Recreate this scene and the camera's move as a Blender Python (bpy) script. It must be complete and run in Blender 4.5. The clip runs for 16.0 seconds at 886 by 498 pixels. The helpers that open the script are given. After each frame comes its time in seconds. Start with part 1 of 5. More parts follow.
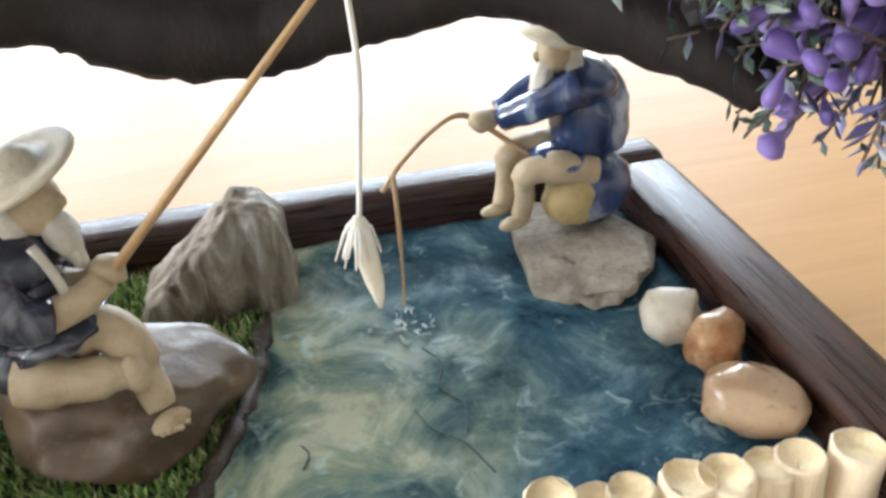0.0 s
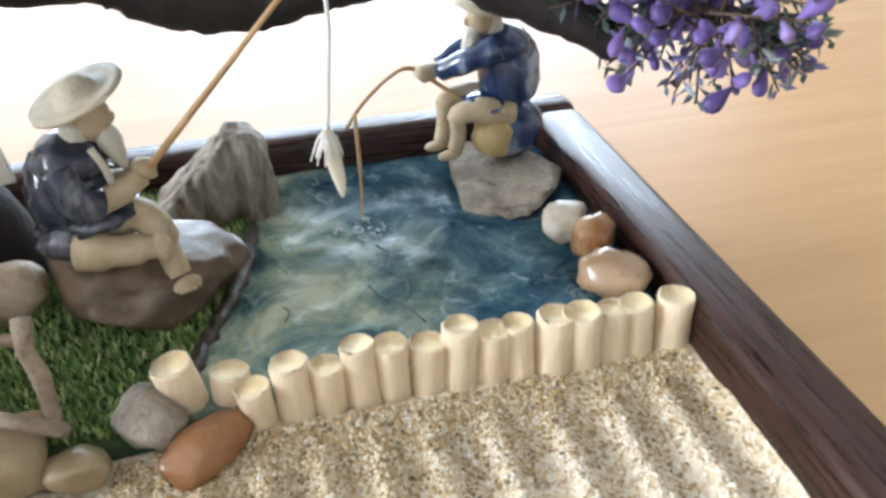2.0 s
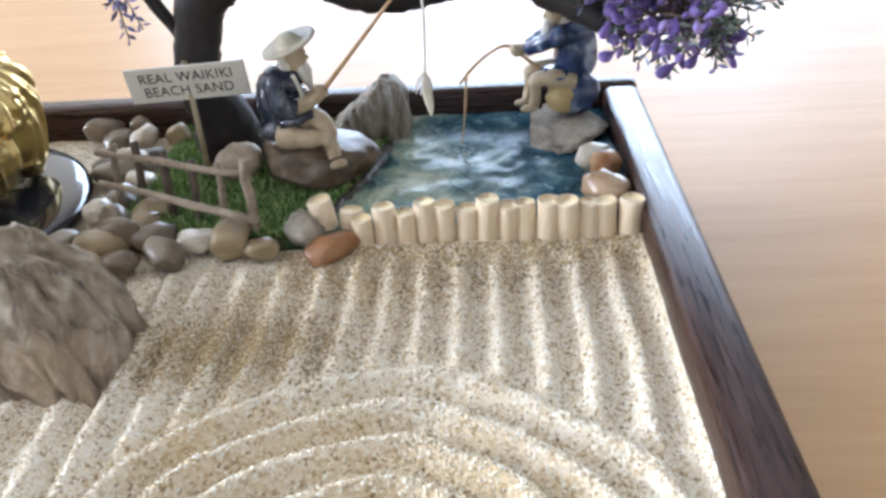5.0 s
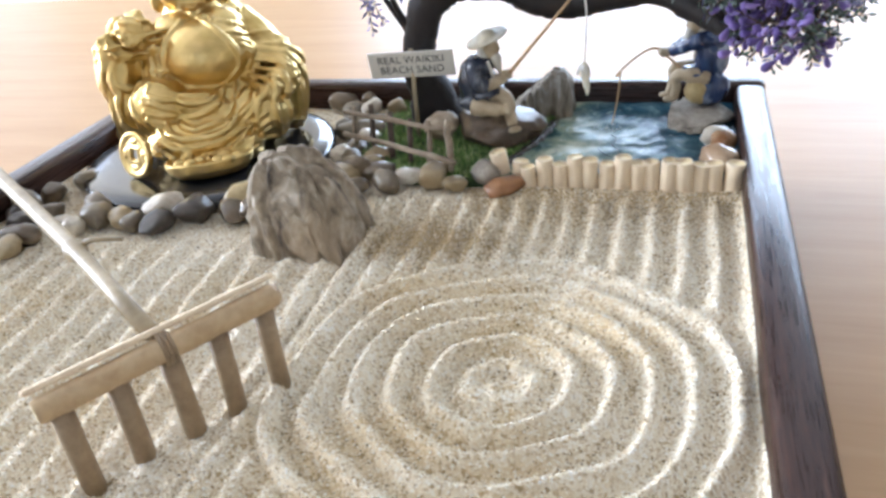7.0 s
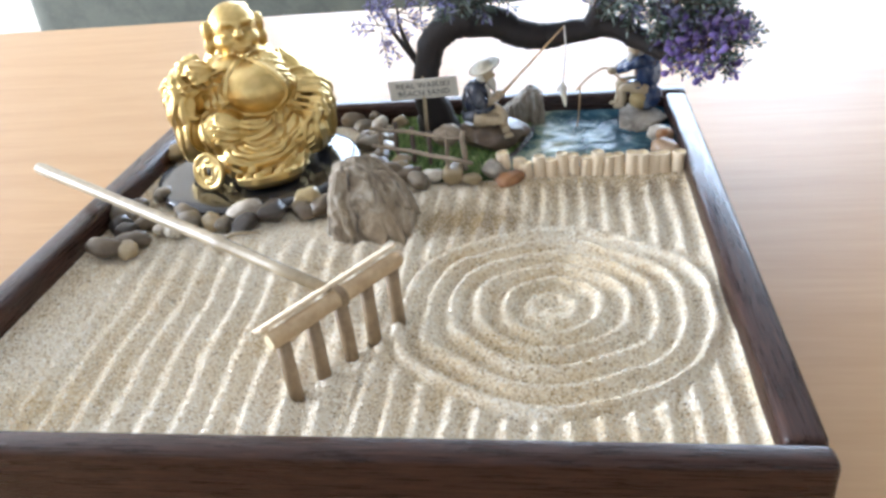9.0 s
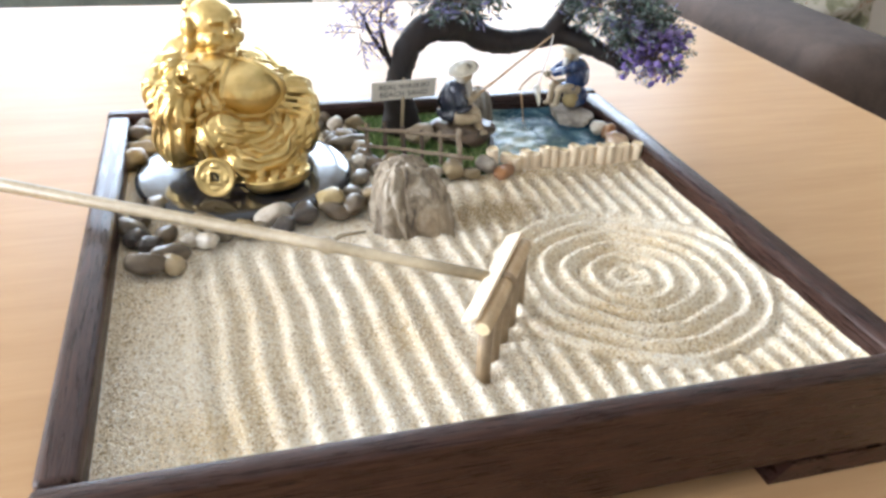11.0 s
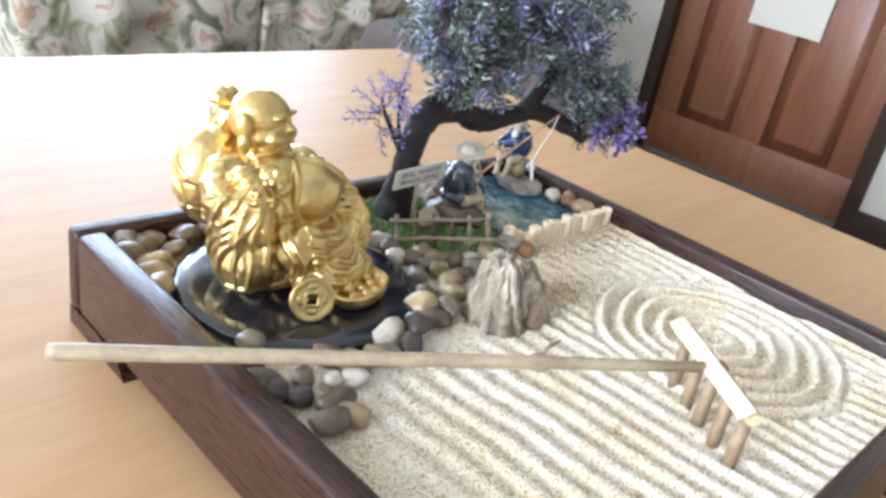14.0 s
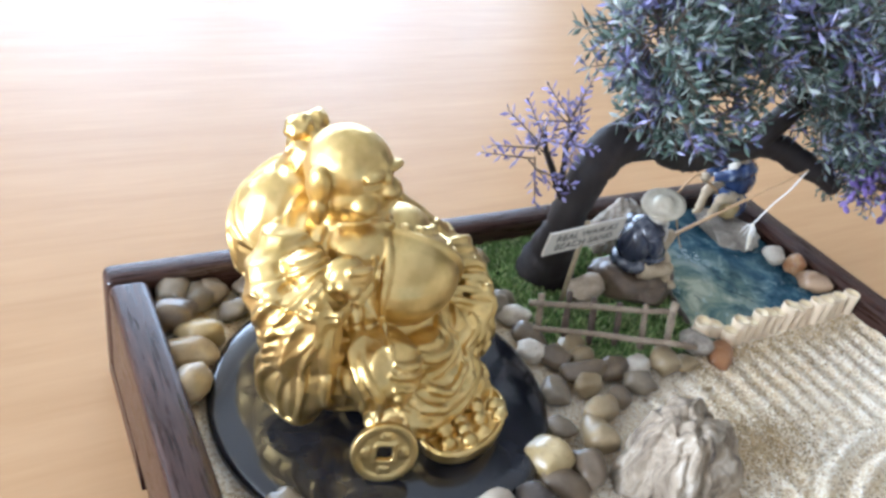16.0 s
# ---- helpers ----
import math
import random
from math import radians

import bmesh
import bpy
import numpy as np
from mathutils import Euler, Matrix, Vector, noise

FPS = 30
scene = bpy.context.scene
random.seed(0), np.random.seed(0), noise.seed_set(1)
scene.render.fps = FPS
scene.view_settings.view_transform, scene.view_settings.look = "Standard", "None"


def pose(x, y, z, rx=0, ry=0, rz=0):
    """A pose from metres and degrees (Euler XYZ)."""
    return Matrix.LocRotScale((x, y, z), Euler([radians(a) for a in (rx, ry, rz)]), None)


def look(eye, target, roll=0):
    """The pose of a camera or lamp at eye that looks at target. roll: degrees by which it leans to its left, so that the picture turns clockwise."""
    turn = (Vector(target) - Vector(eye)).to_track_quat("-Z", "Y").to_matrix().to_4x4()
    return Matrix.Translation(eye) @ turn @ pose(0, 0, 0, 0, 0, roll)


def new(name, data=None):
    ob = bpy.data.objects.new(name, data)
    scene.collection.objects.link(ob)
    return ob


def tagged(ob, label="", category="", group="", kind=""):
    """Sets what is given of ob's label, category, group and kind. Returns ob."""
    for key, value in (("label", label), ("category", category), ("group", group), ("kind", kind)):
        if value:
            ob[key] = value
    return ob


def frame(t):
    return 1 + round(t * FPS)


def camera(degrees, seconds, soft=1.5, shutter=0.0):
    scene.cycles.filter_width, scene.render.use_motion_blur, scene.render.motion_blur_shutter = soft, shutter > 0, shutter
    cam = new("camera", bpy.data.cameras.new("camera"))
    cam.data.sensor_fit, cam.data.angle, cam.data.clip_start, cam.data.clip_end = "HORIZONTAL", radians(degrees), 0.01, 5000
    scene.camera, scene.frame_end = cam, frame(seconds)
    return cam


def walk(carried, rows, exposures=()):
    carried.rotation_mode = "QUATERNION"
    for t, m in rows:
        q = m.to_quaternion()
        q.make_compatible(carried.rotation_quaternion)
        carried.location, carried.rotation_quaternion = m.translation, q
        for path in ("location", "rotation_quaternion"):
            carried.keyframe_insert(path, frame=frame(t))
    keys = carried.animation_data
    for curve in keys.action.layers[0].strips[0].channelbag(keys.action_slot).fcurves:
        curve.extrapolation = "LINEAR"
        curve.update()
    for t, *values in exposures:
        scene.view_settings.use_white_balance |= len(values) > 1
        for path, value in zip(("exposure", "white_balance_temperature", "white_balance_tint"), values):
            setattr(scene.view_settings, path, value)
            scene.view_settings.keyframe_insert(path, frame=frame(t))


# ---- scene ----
from mathutils.bvhtree import BVHTree

cam = camera(58.2, 16.0, soft=3.0)

PATH = [
    (0, (2.426, 1.518, 1.315), (2.711, 3.2, 0.272), -4.4),
    (0.5, (2.398, 1.423, 1.324), (2.734, 3.077, 0.249), -3.4),
    (1, (2.392, 1.36, 1.336), (2.735, 3.008, 0.256), -3.2),
    (1.5, (2.37, 1.216, 1.377), (2.736, 2.853, 0.288), -2.4),
    (2, (2.385, 1.082, 1.421), (2.742, 2.72, 0.33), -2.4),
    (2.5, (2.37, 0.912, 1.491), (2.705, 2.547, 0.388), -2.0),
    (3, (2.388, 0.733, 1.509), (2.687, 2.368, 0.396), -1.7),
    (3.2, (2.437, 0.651, 1.543), (2.686, 2.278, 0.408), -2.4),
    (5.5, (2.701, -0.035, 1.646), (2.427, 1.658, 0.617), -4.5),
    (6, (2.737, -0.252, 1.666), (2.323, 1.427, 0.662), -5.0),
    (6.5, (2.789, -0.437, 1.706), (2.306, 1.228, 0.71), -5.4),
    (7, (2.847, -0.721, 1.809), (2.293, 0.927, 0.82), -6.2),
    (7.5, (2.878, -1.026, 1.915), (2.296, 0.616, 0.931), -6.8),
    (8, (2.927, -1.44, 2.076), (2.363, 0.21, 1.095), -7.5),
    (8.5, (2.759, -1.678, 2.15), (2.302, 0.002, 1.164), -7.0),
    (9, (2.457, -1.735, 2.242), (2.159, -0.028, 1.244), -6.0),
    (9.5, (2.033, -1.818, 2.224), (1.925, -0.097, 1.211), -4.3),
    (9.7, (1.881, -1.824, 2.259), (1.86, -0.106, 1.236), -3.4),
    (11.8, (0.049, -1.838, 2.379), (0.87, -0.291, 1.413), 6.1),
    (12, (-0.045, -1.816, 2.373), (0.854, -0.304, 1.421), 6.6),
    (12.5, (-0.677, -1.588, 2.426), (0.436, -0.203, 1.507), 9.0),
    (13, (-0.957, -1.262, 2.41), (0.288, 0.026, 1.522), 9.9),
    (13.5, (-1.193, -0.868, 2.379), (0.122, 0.363, 1.51), 10.1),
    (14, (-1.316, -0.403, 2.344), (0.033, 0.804, 1.492), 10.8),
    (14.5, (-1.32, 0.023, 2.296), (0.019, 1.228, 1.428), 12.3),
    (15, (-1.106, 0.272, 2.329), (0.157, 1.509, 1.394), 13.0),
    (15.5, (-0.816, 0.41, 2.293), (0.308, 1.704, 1.263), 13.1),
    (16, (-0.319, 0.662, 2.428), (0.637, 2.008, 1.299), 12.7),
]
walk(cam, [(t, look(Vector(eye) * 0.1, Vector(target) * 0.1, roll)) for t, eye, target, roll in PATH], [
    (0, 0.60, 6600, 10), (1.5, 0.50, 6500, 10), (3, 0.50, 5800, 12), (5.5, 0.38, 5900, 13), (8.5, 0.38, 5850, 12), (9.5, 0.35, 5950, 12), (12, 0.44, 6250, 12), (13.5, 0.41, 5900, 12), (15, 0.33, 5650, 12), (16, 0.32, 5600, 12)])

# ---- light ----
world = bpy.data.worlds.new("world")
scene.world = world
world.use_nodes = True
wn = world.node_tree
sky = wn.nodes.new("ShaderNodeTexSky")
sky.sky_type = "NISHITA"
sky.sun_disc = False
sky.sun_elevation, sky.sun_rotation = radians(40), radians(10)
wn.links.new(sky.outputs[0], wn.nodes["Background"].inputs[0])
wn.nodes["Background"].inputs[1].default_value = 0.1


def window_light(name, x0, x1, z0, z1, y, watts, colour):
    """Daylight that comes in through a window opening in the far wall; the rear fill uses it too."""
    lamp = bpy.data.lights.new(name, "AREA")
    lamp.shape, lamp.size, lamp.size_y, lamp.energy, lamp.color = "RECTANGLE", x1 - x0, z1 - z0, watts, colour
    ob = new(name, lamp)
    ob.matrix_world = pose((x0 + x1) / 2, y, (z0 + z1) / 2, -90, 0, 0)
    return ob


for a, b, watts in ((-0.66, -0.12, 13), (-0.04, 0.54, 17.5), (0.62, 1.14, 16), (1.20, 1.62, 9)):
    window_light("window_daylight", a, b, 0.06, 0.98, 2.17, watts, (0.70, 0.84, 1.0))
window_light("side_window_daylight", -3.3, -1.7, 0.06, 0.98, 2.17, 12, (0.85, 0.90, 1.0))
# weak fill added behind the camera to lift fronts; no known window there
window_light("rear_window_daylight", -1.3, 1.3, 0.3, 1.4, -2.47, 1.4, (1.0, 0.95, 0.88)).rotation_euler = (radians(90), 0, 0)
west = window_light("west_window_daylight", -1.0, 1.0, 0.1, 1.4, 0, 225, (0.86, 0.92, 1.0))
west.matrix_world = pose(-3.64, 0.3, 0.75, 0, -90, 0) @ pose(0, 0, 0, 0, 0, 90)


# ---- materials ----
def material(name, base, rough=0.5, metal=0.0, coat=0.0, spec=0.5):
    m = bpy.data.materials.new(name)
    m.use_nodes = True
    b = m.node_tree.nodes["Principled BSDF"]
    b.inputs["Base Color"].default_value = (*base, 1)
    b.inputs["Roughness"].default_value = rough
    b.inputs["Metallic"].default_value = metal
    b.inputs["Coat Weight"].default_value = coat
    b.inputs["Specular IOR Level"].default_value = spec
    return m


def node(m, kind, **values):
    n = m.node_tree.nodes.new(kind)
    for k, v in values.items():
        n.inputs[k].default_value = v
    return n


def coords(m, scale=(1, 1, 1), rot=(0, 0, 0), jitter=0.0):
    """Object coordinates, shifted from object to object by jitter."""
    t = m.node_tree
    c = t.nodes.new("ShaderNodeTexCoord")
    mp = t.nodes.new("ShaderNodeMapping")
    mp.inputs["Scale"].default_value = scale
    mp.inputs["Rotation"].default_value = rot
    t.links.new(c.outputs["Object"], mp.inputs["Vector"])
    if jitter:
        info = t.nodes.new("ShaderNodeObjectInfo")
        mul = t.nodes.new("ShaderNodeMath")
        mul.operation = "MULTIPLY"
        mul.inputs[1].default_value = jitter
        t.links.new(info.outputs["Random"], mul.inputs[0])
        t.links.new(mul.outputs[0], mp.inputs["Location"])
    return mp.outputs[0]


def noise_tex(m, vec, scale, detail=4, rough=0.55, distortion=0.0):
    n = node(m, "ShaderNodeTexNoise", Scale=scale, Detail=detail, Roughness=rough, Distortion=distortion)
    m.node_tree.links.new(vec, n.inputs["Vector"])
    return n.outputs["Fac"]


def ramp(m, fac, *stops):
    r = m.node_tree.nodes.new("ShaderNodeValToRGB")
    e = r.color_ramp.elements
    while len(e) < len(stops):
        e.new(0.5)
    for k, (p, c) in zip(e, stops):
        k.position, k.color = p, (*c, 1)
    m.node_tree.links.new(fac, r.inputs[0])
    return r.outputs[0]


def mix(m, fac, a, b, mode="MIX"):
    n = m.node_tree.nodes.new("ShaderNodeMix")
    n.data_type, n.blend_type = "RGBA", mode
    for s, v in ((0, fac), (6, a), (7, b)):
        if isinstance(v, (int, float)):
            n.inputs[s].default_value = v
        elif isinstance(v, tuple):
            n.inputs[s].default_value = (*v, 1)
        else:
            m.node_tree.links.new(v, n.inputs[s])
    return n.outputs[2]


def finish(m, colour=None, bump=None, strength=0.3, distance=0.001, rough=None):
    t = m.node_tree
    b = t.nodes["Principled BSDF"]
    if colour is not None:
        t.links.new(colour, b.inputs["Base Color"])
    if rough is not None:
        t.links.new(rough, b.inputs["Roughness"])
    if bump is not None:
        n = node(m, "ShaderNodeBump", Strength=strength, Distance=distance)
        t.links.new(bump, n.inputs["Height"])
        t.links.new(n.outputs[0], b.inputs["Normal"])
    return m


def wood(name, dark, light, scale, stretch, rough, coat=0.0, bump=0.15):
    m = material(name, light, rough, coat=coat)
    m.node_tree.nodes["Principled BSDF"].inputs["Coat Roughness"].default_value = 0.22
    v = coords(m, stretch)
    grain = noise_tex(m, v, scale, 6, 0.6, 0.6)
    fine = noise_tex(m, v, scale * 5, 3, 0.6)
    c = ramp(m, grain, (0.3, dark), (0.7, light))
    c = mix(m, 0.35, c, ramp(m, fine, (0.3, dark), (0.7, light)))
    return finish(m, c, fine, bump, 0.0005)


def stone(name, a, b, vein, scale=60, rough=0.6, bump=0.5):
    m = material(name, a, rough)
    v = coords(m, jitter=7.0)
    big = noise_tex(m, v, scale, 5, 0.6, 0.4)
    fine = noise_tex(m, v, scale * 7, 3, 0.6)
    c = ramp(m, big, (0.35, a), (0.6, b))
    c = mix(m, ramp(m, fine, (0.55, (0, 0, 0)), (0.75, (0.6, 0.6, 0.6))), c, vein)
    return finish(m, c, fine, bump, 0.0006)


def mahogany(name, stretch):
    """Dark stained wood with long grain, worn paler in streaks, glossy in patches."""
    m = material(name, (0.05, 0.02, 0.015), 0.35, coat=0.06, spec=0.34)
    v = coords(m, stretch)
    long = noise_tex(m, v, 95, 8, 0.65, 0.4)
    fine = noise_tex(m, v, 240, 4, 0.6)
    c = ramp(m, long, (0.3, (0.009, 0.0042, 0.0035)), (0.5, (0.036, 0.0145, 0.0095)), (0.64, (0.072, 0.030, 0.019)), (0.8, (0.16, 0.082, 0.052)))
    c = mix(m, 0.25, c, ramp(m, fine, (0.35, (0.01, 0.005, 0.005)), (0.7, (0.06, 0.028, 0.02))))
    return finish(m, c, fine, 0.3, 0.0005, ramp(m, long, (0.38, (0.22, 0.22, 0.22)), (0.62, (0.42, 0.42, 0.42))))


M_TRAY = mahogany("dark mahogany", (1, 1, 4))
M_TRAY_X = mahogany("dark mahogany along the front", (0.5, 10, 10))
M_TRAY_Y = mahogany("dark mahogany along the side", (10, 0.5, 10))
M_TABLE = wood("light maple veneer", (0.45, 0.265, 0.125), (0.54, 0.335, 0.17), 6, (0.8, 9, 9), 0.40, 0.0, 0.04)
M_TABLE.node_tree.nodes["Principled BSDF"].inputs["Specular IOR Level"].default_value = 0.14
M_BAMBOO = wood("pale bamboo", (0.36, 0.23, 0.11), (0.62, 0.46, 0.27), 60, (1, 1, 1), 0.5, 0.0, 0.2)
M_HANDLE = wood("weathered bamboo cane", (0.26, 0.2, 0.12), (0.47, 0.38, 0.245), 60, (1, 1, 1), 0.45, 0.0, 0.2)
# bamboo darkened for the backlit pegs: their shade is in the colour
M_TOOTH = wood("bamboo peg in backlit brown", (0.2, 0.13, 0.07), (0.4, 0.29, 0.17), 80, (1, 1, 1), 0.55, 0.0, 0.3)
M_CUT = wood("cut bamboo pith", (0.72, 0.52, 0.26), (0.9, 0.78, 0.52), 300, (1, 1, 1), 0.8, 0.0, 0.5)
M_FENCE = wood("cream reed", (0.72, 0.55, 0.36), (0.89, 0.75, 0.54), 120, (5, 5, 0.8), 0.6, 0.0, 0.3)
M_TWIG = wood("weathered grey twig", (0.16, 0.115, 0.075), (0.44, 0.35, 0.25), 150, (1, 1, 1), 0.75, 0.0, 1.0)
M_TWIG_DARK = wood("dark bark twig", (0.05, 0.035, 0.025), (0.16, 0.11, 0.08), 150, (1, 1, 1), 0.75, 0.0, 0.5)
M_BARK = wood("dark brown bark", (0.006, 0.0045, 0.0045), (0.026, 0.017, 0.015), 70, (1, 1, 0.5), 0.65, 0.0, 0.9)
M_DOOR = wood("reddish brown door wood", (0.2, 0.075, 0.036), (0.34, 0.14, 0.07), 5, (6, 6, 0.5), 0.4, 0.1)
M_DARKWOOD = wood("dark brown skirting wood", (0.03, 0.018, 0.012), (0.07, 0.04, 0.026), 8, (1, 1, 1), 0.5)

M_GOLD = material("polished gold paint", (0.8, 0.54, 0.16), 0.25, 1.0)
_v = coords(M_GOLD)
finish(M_GOLD, ramp(M_GOLD, noise_tex(M_GOLD, _v, 90, 4), (0.3, (0.53, 0.37, 0.125)), (0.6, (0.74, 0.55, 0.235))), noise_tex(M_GOLD, _v, 260, 4), 0.12, 0.0005, ramp(M_GOLD, noise_tex(M_GOLD, _v, 60, 4), (0.3, (0.32, 0.32, 0.32)), (0.7, (0.43, 0.43, 0.43))))
M_BLACK = material("glossy black plate", (0.012, 0.012, 0.015), 0.14, coat=0.4)
_v = coords(M_BLACK)
finish(M_BLACK, ramp(M_BLACK, noise_tex(M_BLACK, _v, 50, 6), (0.4, (0.008, 0.008, 0.011)), (0.75, (0.03, 0.03, 0.036))), rough=ramp(M_BLACK, noise_tex(M_BLACK, _v, 30, 5), (0.3, (0.1, 0.1, 0.1)), (0.8, (0.3, 0.3, 0.3))))

M_SAND = material("coarse beach sand", (0.66, 0.55, 0.39), 0.9, spec=0.3)
_v = coords(M_SAND)
_vo = node(M_SAND, "ShaderNodeTexVoronoi", Scale=1150.0)
M_SAND.node_tree.links.new(_v, _vo.inputs["Vector"])
_sep = M_SAND.node_tree.nodes.new("ShaderNodeSeparateColor")
M_SAND.node_tree.links.new(_vo.outputs["Color"], _sep.inputs[0])
_grain = ramp(M_SAND, _sep.outputs[0], (0.0, (0.4, 0.3, 0.17)), (0.08, (0.62, 0.5, 0.34)), (0.35, (0.82, 0.72, 0.55)), (0.75, (0.9, 0.83, 0.69)), (1.0, (0.94, 0.9, 0.82)))
_patch = ramp(M_SAND, noise_tex(M_SAND, _v, 22, 4), (0.34, (0.86, 0.77, 0.61)), (0.58, (1, 1, 1)))
finish(M_SAND, mix(M_SAND, 1.0, _grain, _patch, "MULTIPLY"), _vo.outputs["Distance"], 0.7, 0.0006)

M_WATER = material("blue green resin water", (0.05, 0.16, 0.2), 0.22, spec=0.05)
_v = coords(M_WATER)
_n1 = noise_tex(M_WATER, _v, 58, 10, 0.68, 0.5)
_n2 = noise_tex(M_WATER, _v, 190, 6, 0.62, 0.9)
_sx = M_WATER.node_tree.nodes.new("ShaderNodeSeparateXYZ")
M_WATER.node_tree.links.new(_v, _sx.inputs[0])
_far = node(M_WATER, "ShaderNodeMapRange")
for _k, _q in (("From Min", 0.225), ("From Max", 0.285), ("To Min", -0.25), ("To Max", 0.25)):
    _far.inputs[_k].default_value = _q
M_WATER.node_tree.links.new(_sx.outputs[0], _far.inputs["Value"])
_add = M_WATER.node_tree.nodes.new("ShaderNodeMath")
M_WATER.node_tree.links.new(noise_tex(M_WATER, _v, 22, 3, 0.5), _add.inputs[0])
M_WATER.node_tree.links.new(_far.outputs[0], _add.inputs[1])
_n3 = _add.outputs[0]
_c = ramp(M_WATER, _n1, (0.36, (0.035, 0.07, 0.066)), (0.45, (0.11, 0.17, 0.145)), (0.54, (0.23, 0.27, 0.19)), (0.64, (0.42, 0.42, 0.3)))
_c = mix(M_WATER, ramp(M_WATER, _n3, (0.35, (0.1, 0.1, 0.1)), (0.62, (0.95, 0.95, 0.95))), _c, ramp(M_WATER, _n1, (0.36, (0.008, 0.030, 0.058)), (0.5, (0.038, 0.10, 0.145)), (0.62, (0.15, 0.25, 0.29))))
_c = mix(M_WATER, ramp(M_WATER, _n2, (0.58, (0, 0, 0)), (0.7, (0.5, 0.5, 0.5))), _c, (0.42, 0.54, 0.54))
finish(M_WATER, _c, noise_tex(M_WATER, _v, 210, 4, 0.55, 0.8), 0.1, 0.0010)

M_SPLASH = stone("pale clear resin", (0.3, 0.4, 0.42), (0.55, 0.64, 0.64), (0.2, 0.3, 0.33), 400, 0.12, 0.3)
M_LINE = stone("dark teal paint", (0.012, 0.035, 0.045), (0.03, 0.075, 0.09), (0.05, 0.1, 0.11), 300, 0.3, 0.2)
M_GRASS = material("artificial turf green", (0.07, 0.15, 0.04), 0.7)
_g = M_GRASS.node_tree.nodes.new("ShaderNodeNewGeometry")
finish(M_GRASS, ramp(M_GRASS, _g.outputs["Random Per Island"], (0.0, (0.06, 0.14, 0.035)), (0.5, (0.21, 0.37, 0.1)), (0.8, (0.42, 0.53, 0.2)), (1.0, (0.62, 0.64, 0.35))))
M_SOIL = stone("dark turf backing", (0.02, 0.035, 0.012), (0.04, 0.07, 0.02), (0.05, 0.05, 0.03), 200, 0.9)


def leaf_material(name, stops):
    m = material(name, stops[0][1], 0.5)
    g = m.node_tree.nodes.new("ShaderNodeNewGeometry")
    return finish(m, ramp(m, g.outputs["Random Per Island"], *stops))


M_LEAF = material("lavender and grey green leaves", (0.1, 0.14, 0.1), 0.42)
_g = M_LEAF.node_tree.nodes.new("ShaderNodeNewGeometry")
_green = ramp(M_LEAF, _g.outputs["Random Per Island"], (0.0, (0.014, 0.03, 0.018)), (0.4, (0.045, 0.085, 0.048)), (0.75, (0.13, 0.18, 0.125)), (1.0, (0.4, 0.45, 0.4)))
_lilac = ramp(M_LEAF, _g.outputs["Random Per Island"], (0.0, (0.07, 0.07, 0.13)), (0.5, (0.16, 0.14, 0.36)), (1.0, (0.36, 0.33, 0.6)))
_v = coords(M_LEAF)
finish(M_LEAF, mix(M_LEAF, ramp(M_LEAF, noise_tex(M_LEAF, _v, 75, 3, 0.6), (0.52, (0.06, 0.06, 0.06)), (0.6, (0.85, 0.85, 0.85))), _green, _lilac))
M_SPRIG = leaf_material("pale lavender sprig", ((0.0, (0.1, 0.1, 0.16)), (0.5, (0.2, 0.17, 0.4)), (1.0, (0.4, 0.38, 0.62))))
M_BUD = leaf_material("purple flower buds", ((0.0, (0.075, 0.045, 0.17)), (0.5, (0.17, 0.11, 0.36)), (0.85, (0.3, 0.215, 0.52)), (1.0, (0.14, 0.12, 0.13))))
_b = M_BUD.node_tree.nodes["Principled BSDF"]
_b.inputs["Sheen Weight"].default_value, _b.inputs["Sheen Roughness"].default_value = 0.5, 0.35
_b.inputs["Sheen Tint"].default_value = (0.8, 0.75, 1.0, 1)

M_ROCK = material("grey layered rock", (0.4, 0.36, 0.32), 0.8)
_v = coords(M_ROCK, (1, 1, 0.5), (0.15, 0.1, 0))
_n = noise_tex(M_ROCK, _v, 130, 6, 0.6, 0.8)
_c = ramp(M_ROCK, _n, (0.32, (0.05, 0.04, 0.035)), (0.41, (0.21, 0.165, 0.115)), (0.55, (0.35, 0.285, 0.205)), (0.72, (0.57, 0.51, 0.42)))
_c = mix(M_ROCK, ramp(M_ROCK, noise_tex(M_ROCK, coords(M_ROCK), 35, 3), (0.5, (0, 0, 0)), (0.7, (0.5, 0.5, 0.5))), _c, (0.42, 0.31, 0.2))
finish(M_ROCK, _c, _n, 0.9, 0.0018)
M_BROWNROCK = material("brown ridged rock", (0.3, 0.22, 0.15), 0.6)
_v = coords(M_BROWNROCK, (1, 1, 0.3), (0.1, 0.25, 0))
_n = noise_tex(M_BROWNROCK, _v, 170, 6, 0.6, 0.6)
finish(M_BROWNROCK, ramp(M_BROWNROCK, _n, (0.34, (0.04, 0.03, 0.022)), (0.45, (0.16, 0.125, 0.085)), (0.58, (0.31, 0.27, 0.215)), (0.7, (0.54, 0.53, 0.5))), _n, 0.9, 0.0018)
M_BANK = stone("wet dark brown bank", (0.02, 0.014, 0.01), (0.06, 0.042, 0.028), (0.11, 0.085, 0.06), 160, 0.28, 0.8)
